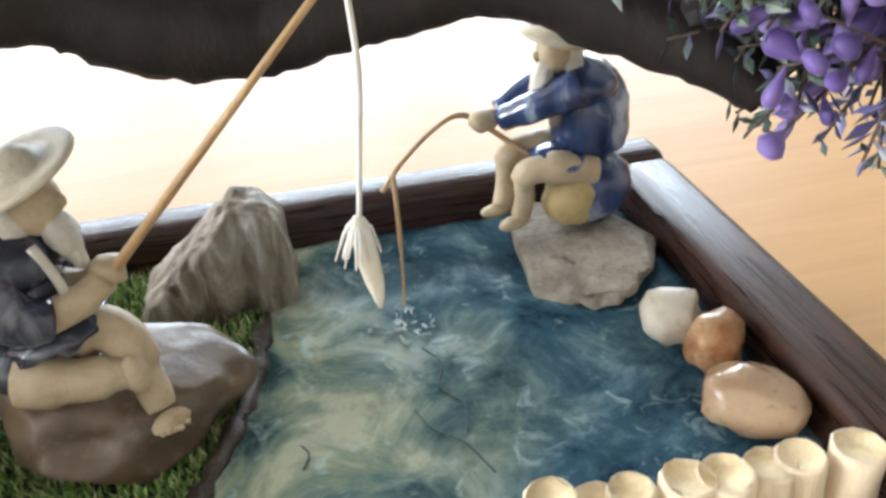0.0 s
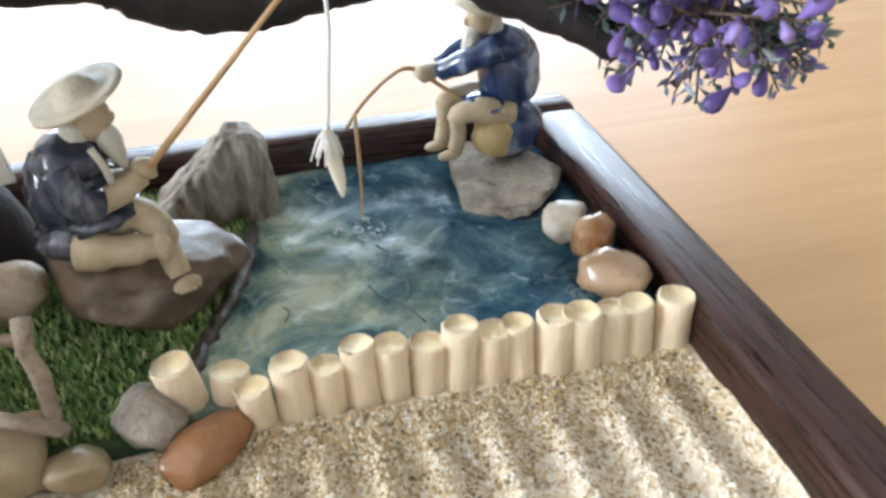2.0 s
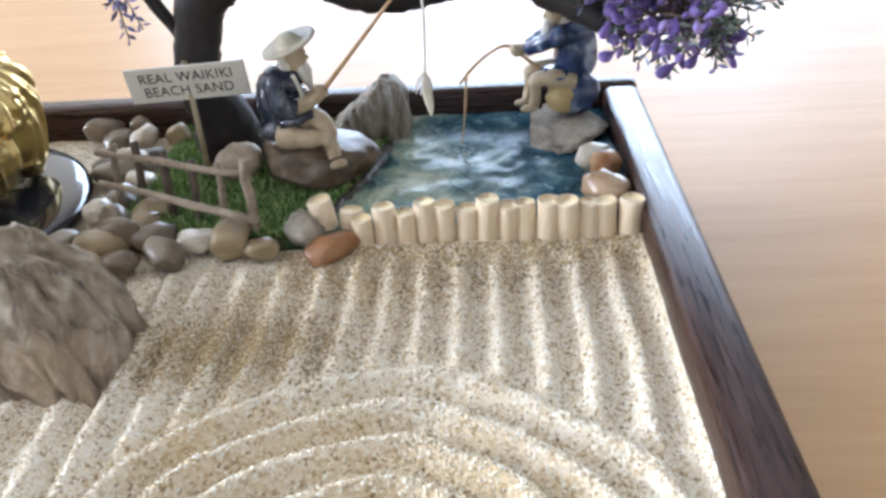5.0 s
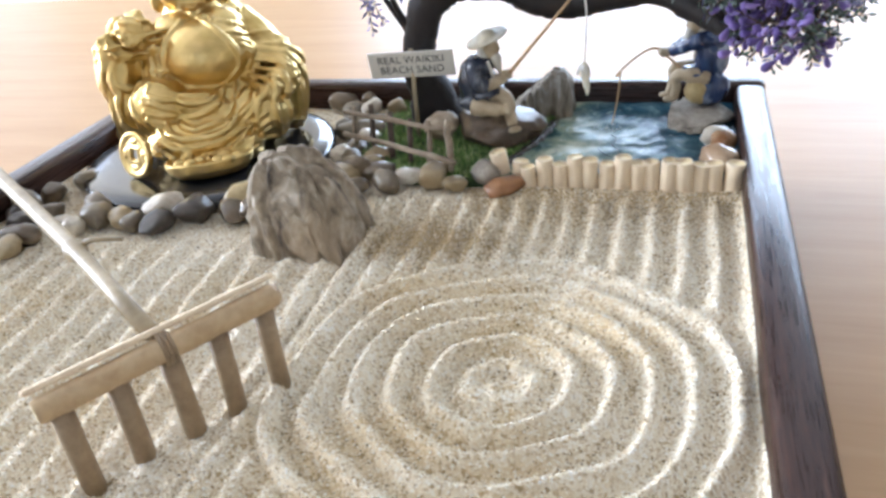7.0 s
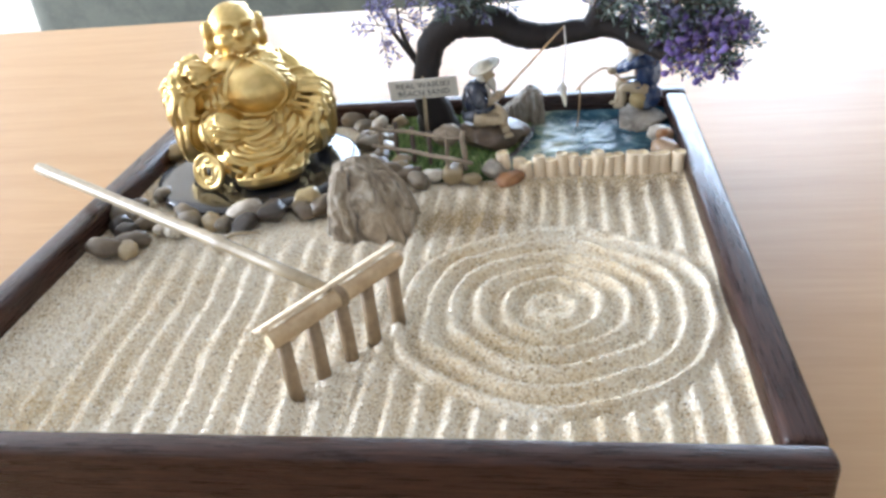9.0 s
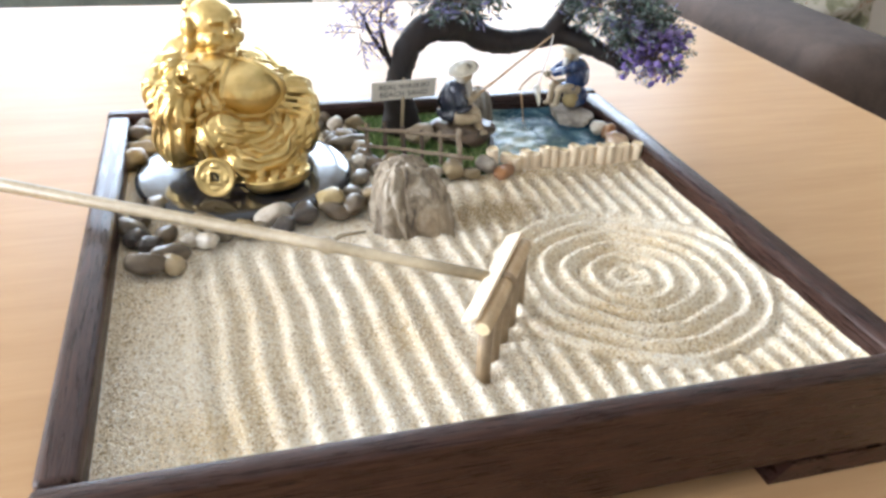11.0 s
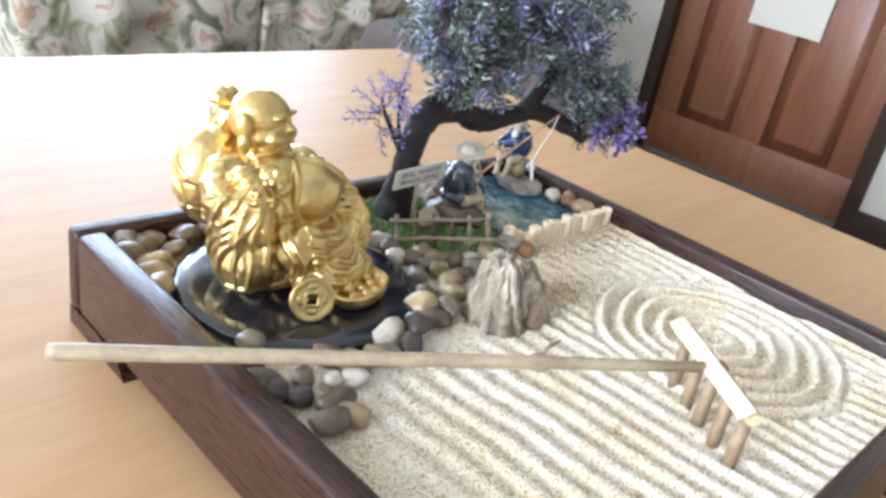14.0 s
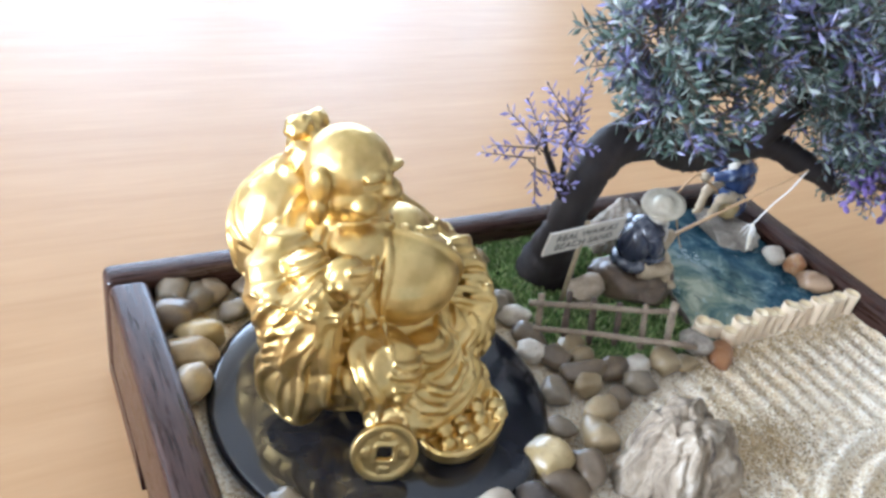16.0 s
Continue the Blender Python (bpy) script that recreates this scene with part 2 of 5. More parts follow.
M_STONES = [
    stone("grey pebble", (0.135, 0.105, 0.07), (0.235, 0.19, 0.13), (0.3, 0.25, 0.18), 40, 0.34, 0.2),
    stone("tan pebble", (0.24, 0.175, 0.09), (0.38, 0.29, 0.165), (0.22, 0.16, 0.09), 50, 0.34, 0.2),
    stone("cream pebble", (0.44, 0.37, 0.28), (0.62, 0.56, 0.46), (0.3, 0.225, 0.14), 70, 0.36, 0.2),
    stone("brown pebble", (0.1, 0.072, 0.045), (0.2, 0.15, 0.095), (0.11, 0.08, 0.055), 50, 0.32, 0.2),
    stone("red brown pebble", (0.19, 0.075, 0.03), (0.32, 0.15, 0.06), (0.4, 0.24, 0.13), 70, 0.3, 0.2),
    stone("dark brown pebble", (0.035, 0.028, 0.023), (0.085, 0.068, 0.055), (0.14, 0.115, 0.095), 50, 0.32, 0.2),
    stone("yellow tan pebble", (0.33, 0.24, 0.1), (0.48, 0.37, 0.19), (0.26, 0.18, 0.08), 60, 0.28, 0.15),
]
M_AMBER = stone("orange brown mottled stone", (0.30, 0.13, 0.05), (0.52, 0.34, 0.19), (0.12, 0.06, 0.035), 110, 0.25, 0.2)
M_RIDGED = stone("cream ridged stone", (0.3, 0.22, 0.14), (0.56, 0.46, 0.34), (0.62, 0.53, 0.41), 90, 0.55, 0.9)
M_PINK = stone("pinkish brown polished stone", (0.28, 0.165, 0.09), (0.46, 0.32, 0.2), (0.2, 0.1, 0.055), 70, 0.22, 0.15)
M_GREYROCK = stone("rough pitted grey stone", (0.2, 0.17, 0.14), (0.42, 0.37, 0.3), (0.09, 0.075, 0.06), 110, 0.85, 1.0)
M_SEAT = stone("smooth brown river stone", (0.07, 0.047, 0.03), (0.175, 0.12, 0.076), (0.25, 0.19, 0.125), 55, 0.36, 0.25)

M_HAT = stone("cream glazed straw", (0.5, 0.44, 0.32), (0.62, 0.56, 0.43), (0.34, 0.28, 0.2), 250, 0.55, 0.3)
M_SKIN = stone("pale unglazed clay", (0.42, 0.32, 0.2), (0.52, 0.42, 0.28), (0.34, 0.26, 0.17), 200, 0.6, 0.2)
M_BEARD = stone("off white clay", (0.6, 0.56, 0.48), (0.7, 0.66, 0.58), (0.42, 0.38, 0.32), 400, 0.7, 0.6)
def glaze(name, a, b, pale):
    """Pooled ceramic glaze that breaks pale in streaks."""
    m = material(name, a, 0.2, coat=0.3)
    v = coords(m, (1, 1, 0.45))
    big = noise_tex(m, v, 150, 4, 0.55, 0.8)
    c = ramp(m, big, (0.34, a), (0.54, b), (0.68, pale))
    return finish(m, c, big, 0.25, 0.0006)


M_ROBE = glaze("dark blue glaze", (0.010, 0.013, 0.026), (0.030, 0.036, 0.058), (0.17, 0.18, 0.21))
M_ROBE_BLUE = glaze("bright blue glaze", (0.012, 0.022, 0.065), (0.035, 0.062, 0.15), (0.30, 0.35, 0.46))
M_BASKET = stone("ochre clay", (0.42, 0.3, 0.12), (0.55, 0.42, 0.2), (0.3, 0.22, 0.12), 200, 0.6, 0.4)
M_ROD = wood("thin cane rod", (0.32, 0.19, 0.09), (0.55, 0.36, 0.18), 100, (1, 1, 1), 0.5)
M_STRING = material("white cotton string", (0.78, 0.76, 0.72), 0.9)
M_LURE = stone("cream wooden float", (0.72, 0.66, 0.52), (0.82, 0.77, 0.64), (0.6, 0.52, 0.4), 200, 0.5, 0.1)
M_CARD = stone("cream printed card", (0.68, 0.64, 0.56), (0.76, 0.72, 0.64), (0.62, 0.58, 0.5), 30, 0.8, 0.05)
M_INK = material("dark brown ink", (0.05, 0.04, 0.035), 0.8)

M_WALL = stone("cream wall paint", (0.72, 0.67, 0.58), (0.76, 0.71, 0.62), (0.74, 0.69, 0.6), 1.5, 0.85, 0.05)
M_CEIL = stone("white ceiling paint", (0.68, 0.68, 0.66), (0.72, 0.72, 0.7), (0.72, 0.72, 0.7), 2, 0.9, 0.02)
M_FLOOR = wood("dark brown floor boards", (0.13, 0.075, 0.036), (0.25, 0.155, 0.08), 3, (8, 0.6, 1), 0.4)
M_CHAIR = stone("taupe brown upholstery", (0.055, 0.037, 0.028), (0.078, 0.053, 0.04), (0.09, 0.063, 0.048), 30, 0.85, 0.2)
M_SOFA = stone("grey green upholstery", (0.1, 0.105, 0.085), (0.14, 0.145, 0.115), (0.16, 0.16, 0.13), 15, 0.9, 0.2)
M_THROW = material("cream floral fabric", (0.5, 0.46, 0.36), 0.9)
_v = coords(M_THROW, jitter=5.0)
_n = noise_tex(M_THROW, _v, 13, 4, 0.5, 1.8)
finish(M_THROW, ramp(M_THROW, _n, (0.34, (0.12, 0.115, 0.07)), (0.43, (0.27, 0.26, 0.16)), (0.49, (0.46, 0.42, 0.33)), (0.58, (0.48, 0.44, 0.36)), (0.63, (0.36, 0.22, 0.13)), (0.7, (0.45, 0.40, 0.31))), noise_tex(M_THROW, _v, 60, 4), 0.3, 0.002)
M_PAPER = material("cream paper sheet", (0.72, 0.66, 0.54), 0.9)
M_TOWEL = stone("pale blue cloth", (0.45, 0.55, 0.68), (0.55, 0.65, 0.76), (0.6, 0.68, 0.78), 20, 0.9, 0.2)
M_FRAME = stone("white window paint", (0.72, 0.72, 0.7), (0.76, 0.76, 0.74), (0.7, 0.7, 0.68), 4, 0.5, 0.05)


# ---- shapes ----
def part(name, bm, mat, parent=None, label="", smooth=True):
    me = bpy.data.meshes.new(name)
    bmesh.ops.recalc_face_normals(bm, faces=bm.faces[:])
    bm.to_mesh(me)
    bm.free()
    for m in mat if isinstance(mat, (list, tuple)) else [mat]:
        me.materials.append(m)
    if smooth:
        me.polygons.foreach_set("use_smooth", [True] * len(me.polygons))
    ob = new(name, me)
    if parent is not None:
        ob.parent = parent
        ob.matrix_parent_inverse = parent.matrix_basis.inverted()
    if label:
        ob["label"] = label
    return ob


def thing(name, at, label, category, group="", kind=""):
    ob = new(name)
    ob.empty_display_size = 0.01
    ob.matrix_basis = Matrix.Translation(at)
    return tagged(ob, label, category, group, kind)


def box(bm, lo, hi, m=None, bevel=0.0, seg=2, mi=0):
    made = bmesh.ops.create_cube(bm, size=1.0)["verts"]
    lo, hi = Vector(lo), Vector(hi)
    for v in made:
        v.co = Vector((lo[i] + (v.co[i] + 0.5) * (hi[i] - lo[i]) for i in range(3)))
    faces = {f for v in made for f in v.link_faces}
    for f in faces:
        f.material_index = mi
    if bevel:
        edges = {e for v in made for e in v.link_edges}
        out = bmesh.ops.bevel(bm, geom=list(edges), offset=bevel, segments=seg, affect="EDGES", profile=0.5)
        made = list({v for f in out["faces"] for v in f.verts} | {v for v in made if v.is_valid})
    if m is not None:
        for v in made:
            v.co = m @ v.co
    return made


def tube(bm, pts, radii, seg=10, mi=0, wobble=0.0, flat=1.0, rng=None):
    """A tapered tube through the points, with closed ends."""
    pts = [Vector(p) for p in pts]
    if isinstance(radii, (int, float)):
        radii = [radii] * len(pts)
    rings, up = [], None
    for i, p in enumerate(pts):
        d = (pts[min(i + 1, len(pts) - 1)] - pts[max(i - 1, 0)]).normalized()
        if up is None:
            up = d.orthogonal().normalized()
        up = (up - d * up.dot(d)).normalized()
        side = d.cross(up)
        ring = []
        for k in range(seg):
            a = 2 * math.pi * k / seg
            r = radii[i] * (1 + (wobble * (rng or random).uniform(-1, 1) if wobble else 0))
            ring.append(bm.verts.new(p + up * (math.cos(a) * r) + side * (math.sin(a) * r * flat)))
        rings.append(ring)
    faces = []
    for a, b in zip(rings, rings[1:]):
        for k in range(seg):
            faces.append(bm.faces.new((a[k], a[(k + 1) % seg], b[(k + 1) % seg], b[k])))
    faces += [bm.faces.new(rings[0][::-1]), bm.faces.new(rings[-1])]
    for f in faces:
        f.material_index = mi
    return rings


def curve(pts, n=6):
    """Points of a smooth curve through pts."""
    pts = [Vector(p) for p in pts]
    out = []
    for i in range(len(pts) - 1):
        p0, p1, p2, p3 = pts[max(i - 1, 0)], pts[i], pts[i + 1], pts[min(i + 2, len(pts) - 1)]
        for k in range(n):
            t = k / n
            out.append(0.5 * ((2 * p1) + (p2 - p0) * t + (2 * p0 - 5 * p1 + 4 * p2 - p3) * t * t + (3 * p1 - p0 - 3 * p2 + p3) * t ** 3))
    return out + [pts[-1]]


def blob(bm, at, radii, rot=(0, 0, 0), sub=2, amp=0.0, freq=1.5, seed=0.0, mi=0, flat=None):
    """A rounded lump: a sphere pulled to three radii and roughened; flat cuts its foot."""
    made = bmesh.ops.create_icosphere(bm, subdivisions=sub, radius=1.0)["verts"]
    m = Euler([radians(a) for a in rot]).to_matrix()
    at = Vector(at)
    for v in made:
        n = v.co.copy()
        if amp:
            s = 1 + amp * noise.noise(n * freq + Vector((seed * 3.7, seed, -seed))) + amp * 0.5 * noise.noise(n * freq * 2.3 + Vector((seed, 5, seed)))
            n *= s
        n = m @ Vector((n.x * radii[0], n.y * radii[1], n.z * radii[2]))
        if flat is not None and n.z < flat:
            n.z = flat
        v.co = n + at
    for f in {f for v in made for f in v.link_faces}:
        f.material_index = mi
    return made


def lathe(bm, profile, seg=32, m=None, mi=0):
    """A turned form from (radius, height) pairs."""
    rings = []
    for r, z in profile:
        if r < 1e-6:
            rings.append([bm.verts.new((0, 0, z))])
        else:
            rings.append([bm.verts.new((r * math.cos(2 * math.pi * k / seg), r * math.sin(2 * math.pi * k / seg), z)) for k in range(seg)])
    for a, b in zip(rings, rings[1:]):
        for k in range(seg):
            f = [a[k % len(a)], a[(k + 1) % len(a)], b[(k + 1) % len(b)], b[k % len(b)]]
            f = list(dict.fromkeys(f))
            if len(f) > 2:
                bm.faces.new(f).material_index = mi
    if m is not None:
        for ring in rings:
            for v in ring:
                v.co = m @ v.co
    return rings


def grid(bm, x0, x1, y0, y1, nx, ny, height):
    vs = [[bm.verts.new((x0 + (x1 - x0) * i / nx, y0 + (y1 - y0) * j / ny, 0)) for i in range(nx + 1)] for j in range(ny + 1)]
    for row in vs:
        for v in row:
            v.co.z = height(v.co.x, v.co.y)
    for j in range(ny):
        for i in range(nx):
            bm.faces.new((vs[j][i], vs[j][i + 1], vs[j + 1][i + 1], vs[j + 1][i]))
    return vs


def facet(bm, seed, count, near=0.62, far=0.9, scale=(1, 1, 1)):
    """Breaks a rounded lump flat along random planes, as split stone is."""
    rng = random.Random(seed)
    for _ in range(count):
        n = Vector((rng.gauss(0, 1), rng.gauss(0, 1), rng.gauss(0, 0.7))).normalized()
        d = rng.uniform(near, far)
        for v in bm.verts:
            q = Vector((v.co.x / scale[0], v.co.y / scale[1], v.co.z / scale[2]))
            k = q.dot(n) - d
            if k > 0:
                q -= n * (k * 0.92)
                v.co = Vector((q.x * scale[0], q.y * scale[1], q.z * scale[2]))


# ---- room ----
FLOOR, CEIL = -0.75, 1.7
X0, X1, Y0, Y1 = -3.6, 3.05, -2.5, 2.14


def room():
    bm = bmesh.new()
    box(bm, (X0 - 0.2, Y0 - 0.2, FLOOR - 0.1), (X1 + 0.2, Y1 + 0.2, FLOOR))
    tagged(part("floor", bm, M_FLOOR, smooth=False), "dark brown wooden floor boards", "floor", kind="structure")
    bm = bmesh.new()
    box(bm, (X0 - 0.2, Y0 - 0.2, CEIL), (X1 + 0.2, Y1 + 0.2, CEIL + 0.1))
    tagged(part("ceiling", bm, M_CEIL, smooth=False), "plain white painted ceiling", "ceiling", kind="structure")
    # far wall, with two window openings
    bm = bmesh.new()
    y0, y1 = Y1, Y1 + 0.16
    z0, z1 = 0.06, 0.98
    for a, b in ((X0 - 0.2, -3.3), (-1.7, -0.66), (1.62, X1 + 0.2)):
        box(bm, (a, y0, FLOOR), (b, y1, CEIL))
    for a, b in ((-3.3, -1.7), (-0.66, 1.62)):
        box(bm, (a, y0, FLOOR), (b, y1, z0))
        box(bm, (a, y0, z1), (b, y1, CEIL))
    tagged(part("wall_north", bm, M_WALL, smooth=False), "cream painted wall with two windows", "wall", kind="structure")
    for n, (a, b, bars) in enumerate(((-0.66, 1.62, (-0.08, 0.58, 1.17)), (-3.3, -1.7, (-2.5,)))):
        w = thing("window_%d" % (n + 1), (a, y0, z0), "white painted window with thin glazing bars", "window", kind="structure")
        bm = bmesh.new()
        for lo, hi in (((a, z0), (b, z0 + 0.04)), ((a, z1 - 0.04), (b, z1)), ((a, z0 + 0.04), (a + 0.04, z1 - 0.04)), ((b - 0.04, z0 + 0.04), (b, z1 - 0.04))):
            box(bm, (lo[0], y0 - 0.005, lo[1]), (hi[0], y0 + 0.02, hi[1]), bevel=0.003)
        part("window_frame", bm, M_FRAME, w)
        for x in bars:
            bm = bmesh.new()
            box(bm, (x - 0.025, y0 - 0.004, z0 + 0.04), (x + 0.025, y0 + 0.018, z1 - 0.04), bevel=0.003)
            part("glazing_bar", bm, M_FRAME, w)
        bm = bmesh.new()
        box(bm, (a - 0.04, y0 - 0.06, z0 - 0.03), (b + 0.04, y0 - 0.006, z0 - 0.002), bevel=0.004)
        part("window_sill", bm, M_FRAME, w)
    # wall with the door
    bm = bmesh.new()
    dy0, dy1, dz = 0.77, 1.81, FLOOR + 2.05
    box(bm, (X1, Y0 - 0.2, FLOOR), (X1 + 0.16, dy0, CEIL))
    box(bm, (X1, dy1, FLOOR), (X1 + 0.16, Y1, CEIL))
    box(bm, (X1, dy0, dz), (X1 + 0.16, dy1, CEIL))
    tagged(part("wall_east", bm, M_WALL, smooth=False), "cream painted wall round a wooden door", "wall", kind="structure")
    bm = bmesh.new()
    for a, b, c, e in ((Y0 - 0.2, Y1, FLOOR, 0.1), (Y0 - 0.2, Y1, 1.4, CEIL), (Y0 - 0.2, -0.7, 0.1, 1.4), (1.3, Y1, 0.1, 1.4)):
        box(bm, (X0 - 0.16, a, c), (X0, b, e))
    tagged(part("wall_west", bm, M_WALL, smooth=False), "cream painted wall with a wide window", "wall", kind="structure")
    # unseen wall, its opening added only to let the rear fill in
    bm = bmesh.new()
    for a, b, c, d in ((X0, X1, FLOOR, 0.3), (X0, X1, 1.4, CEIL), (X0, -1.3, 0.3, 1.4), (1.3, X1, 0.3, 1.4)):
        box(bm, (a, Y0 - 0.16, c), (b, Y0, d))
    tagged(part("wall_south", bm, M_WALL, smooth=False), "unseen cream painted wall with an opening for the fill light", "wall", kind="structure")
    # door with sunk panels
    d = thing("door_1", (X1, dy0, FLOOR), "closed reddish brown panelled wooden door", "door", kind="structure")
    bm = bmesh.new()
    x = X1 + 0.03
    for a, b, c, e in ((dy0 + 0.06, dy1 - 0.06, FLOOR + 0.01, FLOOR + 0.19), (dy0 + 0.06, dy1 - 0.06, FLOOR + 0.96, FLOOR + 1.10), (dy0 + 0.06, dy1 - 0.06, FLOOR + 1.86, dz - 0.05)):
        box(bm, (x, a, c), (x + 0.045, b, e), bevel=0.004)
    for a, b in ((dy0 + 0.06, 0.948), (1.232, 1.372), (1.632, dy1 - 0.06)):
        for c, e in ((FLOOR + 0.19, FLOOR + 0.96), (FLOOR + 1.10, FLOOR + 1.86)):
            box(bm, (x + 0.0005, a, c), (x + 0.0445, b, e), bevel=0.004)
    part("door_frame_rails", bm, M_DOOR, d)
    for a, b in ((0.948, 1.232), (1.372, 1.632)):
        for c, e in ((FLOOR + 0.19, FLOOR + 0.96), (FLOOR + 1.10, FLOOR + 1.86)):
            bm = bmesh.new()
            box(bm, (x + 0.02, a, c), (x + 0.035, b, e))
            box(bm, (x + 0.008, a + 0.04, c + 0.04), (x + 0.022, b - 0.04, e - 0.04), bevel=0.008)
            part("panel", bm, M_DOOR, d)
    bm = bmesh.new()
    box(bm, (X1 - 0.02, dy0, FLOOR), (X1 + 0.08, dy0 + 0.058, dz), bevel=0.004)
    box(bm, (X1 - 0.02, dy1 - 0.058, FLOOR), (X1 + 0.08, dy1, dz), bevel=0.004)
    box(bm, (X1 - 0.021, dy0, dz - 0.048), (X1 + 0.079, dy1, dz + 0.01), bevel=0.004)
    part("door_casing", bm, M_DARKWOOD, d)
    bm = bmesh.new()
    box(bm, (x - 0.003, 1.14, -0.112), (x - 0.0015, 1.44, 0.10), m=Matrix.Translation((0, 1.29, 0)) @ pose(0, 0, 0, 1) @ Matrix.Translation((0, -1.29, 0)))
    tagged(part("paper_sheet", bm, M_PAPER, smooth=False), "cream paper sheet taped to the door", "paper")
    bm = bmesh.new()
    box(bm, (X1 - 0.02, dy1, FLOOR), (X1, Y1, FLOOR + 0.1), bevel=0.004)
    box(bm, (X1 - 0.021, Y0, FLOOR), (X1, dy0, FLOOR + 0.1), bevel=0.004)
    box(bm, (X0, Y1 - 0.02, FLOOR), (X1 - 0.021, Y1, FLOOR + 0.1), bevel=0.004)
    tagged(part("baseboard", bm, M_DARKWOOD), "dark brown wooden skirting board", "baseboard", kind="structure")


def sofa():
    s = thing("sofa", (0.3, 1.5, FLOOR), "grey green upholstered sofa against the wall", "sofa")
    bm = bmesh.new()
    box(bm, (-1.1, 1.2, FLOOR + 0.06), (1.6, 2.0, FLOOR + 0.4), bevel=0.05, seg=3)
    part("seat", bm, M_SOFA, s)
    bm = bmesh.new()
    box(bm, (-1.1, 1.72, FLOOR + 0.4), (1.6, 2.05, FLOOR + 0.9), bevel=0.08, seg=3)
    part("backrest", bm, M_SOFA, s)
    for n, (a, b) in enumerate(((0.29, 0.72), (0.73, 0.98), (0.99, 1.5))):
        bm = bmesh.new()
        box(bm, (a, 1.28, FLOOR + 0.41), (b, 1.62, FLOOR + 0.86))
        bmesh.ops.subdivide_edges(bm, edges=bm.edges[:], cuts=22, use_grid_fill=True)
        for v in bm.verts:
            p = v.co
            k = noise.noise(p * 9 + Vector((n * 4, 0, 0))) + 0.6 * noise.noise(p * 22)
            p += Vector((0.1 * k, 0.7 * k, 0.5 * k)) * 0.055
            e = (p.z - (FLOOR + 0.64)) / 0.25
            p.y += 0.1 * max(e, 0) ** 2
        c = tagged(part("cushion", bm, M_THROW), "crumpled cream floral cushion on the sofa", "cushion", "cushions on the sofa")
    bm = bmesh.new()
    box(bm, (1.53, 1.42, FLOOR + 0.41), (1.63, 1.62, FLOOR + 1.2), bevel=0.03, seg=3)
    tagged(part("folded_cloth", bm, M_TOWEL), "pale blue folded cloth at the sofa's end", "cloth")


def armchair():
    c = thing("chair", (0.65, 0.78, FLOOR), "taupe brown upholstered chair pushed to the table", "chair")
    bm = bmesh.new()
    box(bm, (0.71, 0.53, FLOOR + 0.40), (0.87, 1.02, -0.004), bevel=0.045, seg=4)
    for v in bm.verts:
        v.co.x += 0.04 * max(v.co.z + 0.35, 0)
    part("backrest", bm, M_CHAIR, c)
    bm = bmesh.new()
    box(bm, (0.34, 0.56, FLOOR + 0.36), (0.74, 1.02, FLOOR + 0.48), bevel=0.04, seg=3)
    part("seat", bm, M_CHAIR, c)
    for x in (0.40, 0.82):
        for y in (0.60, 0.98):
            bm = bmesh.new()
            tube(bm, [(x, y, FLOOR), (x, y, FLOOR + 0.38)], [0.016, 0.022], 8)
            part("leg", bm, M_DARKWOOD, c)


def table():
    t = thing("table", (-0.3, 0, FLOOR), "light maple veneer table with a satin top", "table")
    bm = bmesh.new()
    box(bm, (-1.35, -0.85, -0.032), (0.625, 0.79, 0.0), bevel=0.003)
    part("tabletop", bm, M_TABLE, t, smooth=False)
    for x in (-1.25, 0.52):
        for y in (-0.75, 0.69):
            bm = bmesh.new()
            box(bm, (x - 0.035, y - 0.035, FLOOR), (x + 0.035, y + 0.035, -0.032), bevel=0.004)
            part("leg", bm, M_TABLE, t)


# ---- tray ----
W, D, RIM, THICK = 0.3215, 0.3145, 0.0535, 0.0115
FRONT, INNER, LEFT = -0.004, 0.0060, -0.0025


def tray():
    t = thing("sand_tray", (W / 2, D / 2, 0), "dark brown wooden tray on low feet on the table", "tray")

    def side(lo, hi, mat, name="side_panel"):
        bm = bmesh.new()
        box(bm, lo, hi, bevel=0.0032, seg=4)
        part(name, bm, mat, t)

    side((LEFT, FRONT, 0.010), (W, INNER, RIM), M_TRAY_X)
    side((LEFT, D - THICK, 0.010), (W, D, RIM), M_TRAY_X)
    side((LEFT + 0.0003, INNER, 0.010), (THICK, D - THICK, RIM - 0.0003), M_TRAY_Y)
    side((W - 0.0135, INNER, 0.010), (W - 0.0003, D - THICK, RIM - 0.0003), M_TRAY_Y)
    side((THICK, INNER, 0.012), (W - 0.0135, D - THICK, 0.030), M_TRAY_X, "bottom_board")
    for x in (LEFT, W):
        for y in (FRONT, D):
            bm = bmesh.new()
            sx, sy = (1 if x == LEFT else -1), (1 if y == FRONT else -1)
            pts = [(0, 0), (0.062, 0), (0.052, 0.010), (0, 0.010)]
            for horizontal in (True, False):
                f = []
                for off in (0.0004, THICK):
                    ring = []
                    for a, z in pts:
                        a = max(a, 0.0004)
                        ring.append(bm.verts.new((x + sx * a, y + sy * off, z) if horizontal else (x + sx * off, y + sy * max(a, THICK if z < 1 else a), z)))
                    f.append(ring)
                bm.faces.new(f[0]), bm.faces.new(f[1][::-1])
                for k in range(4):
                    bm.faces.new((f[0][k], f[0][(k + 1) % 4], f[1][(k + 1) % 4], f[1][k]))
            part("foot", bm, M_TRAY, t, smooth=False)


SAND = 0.0395
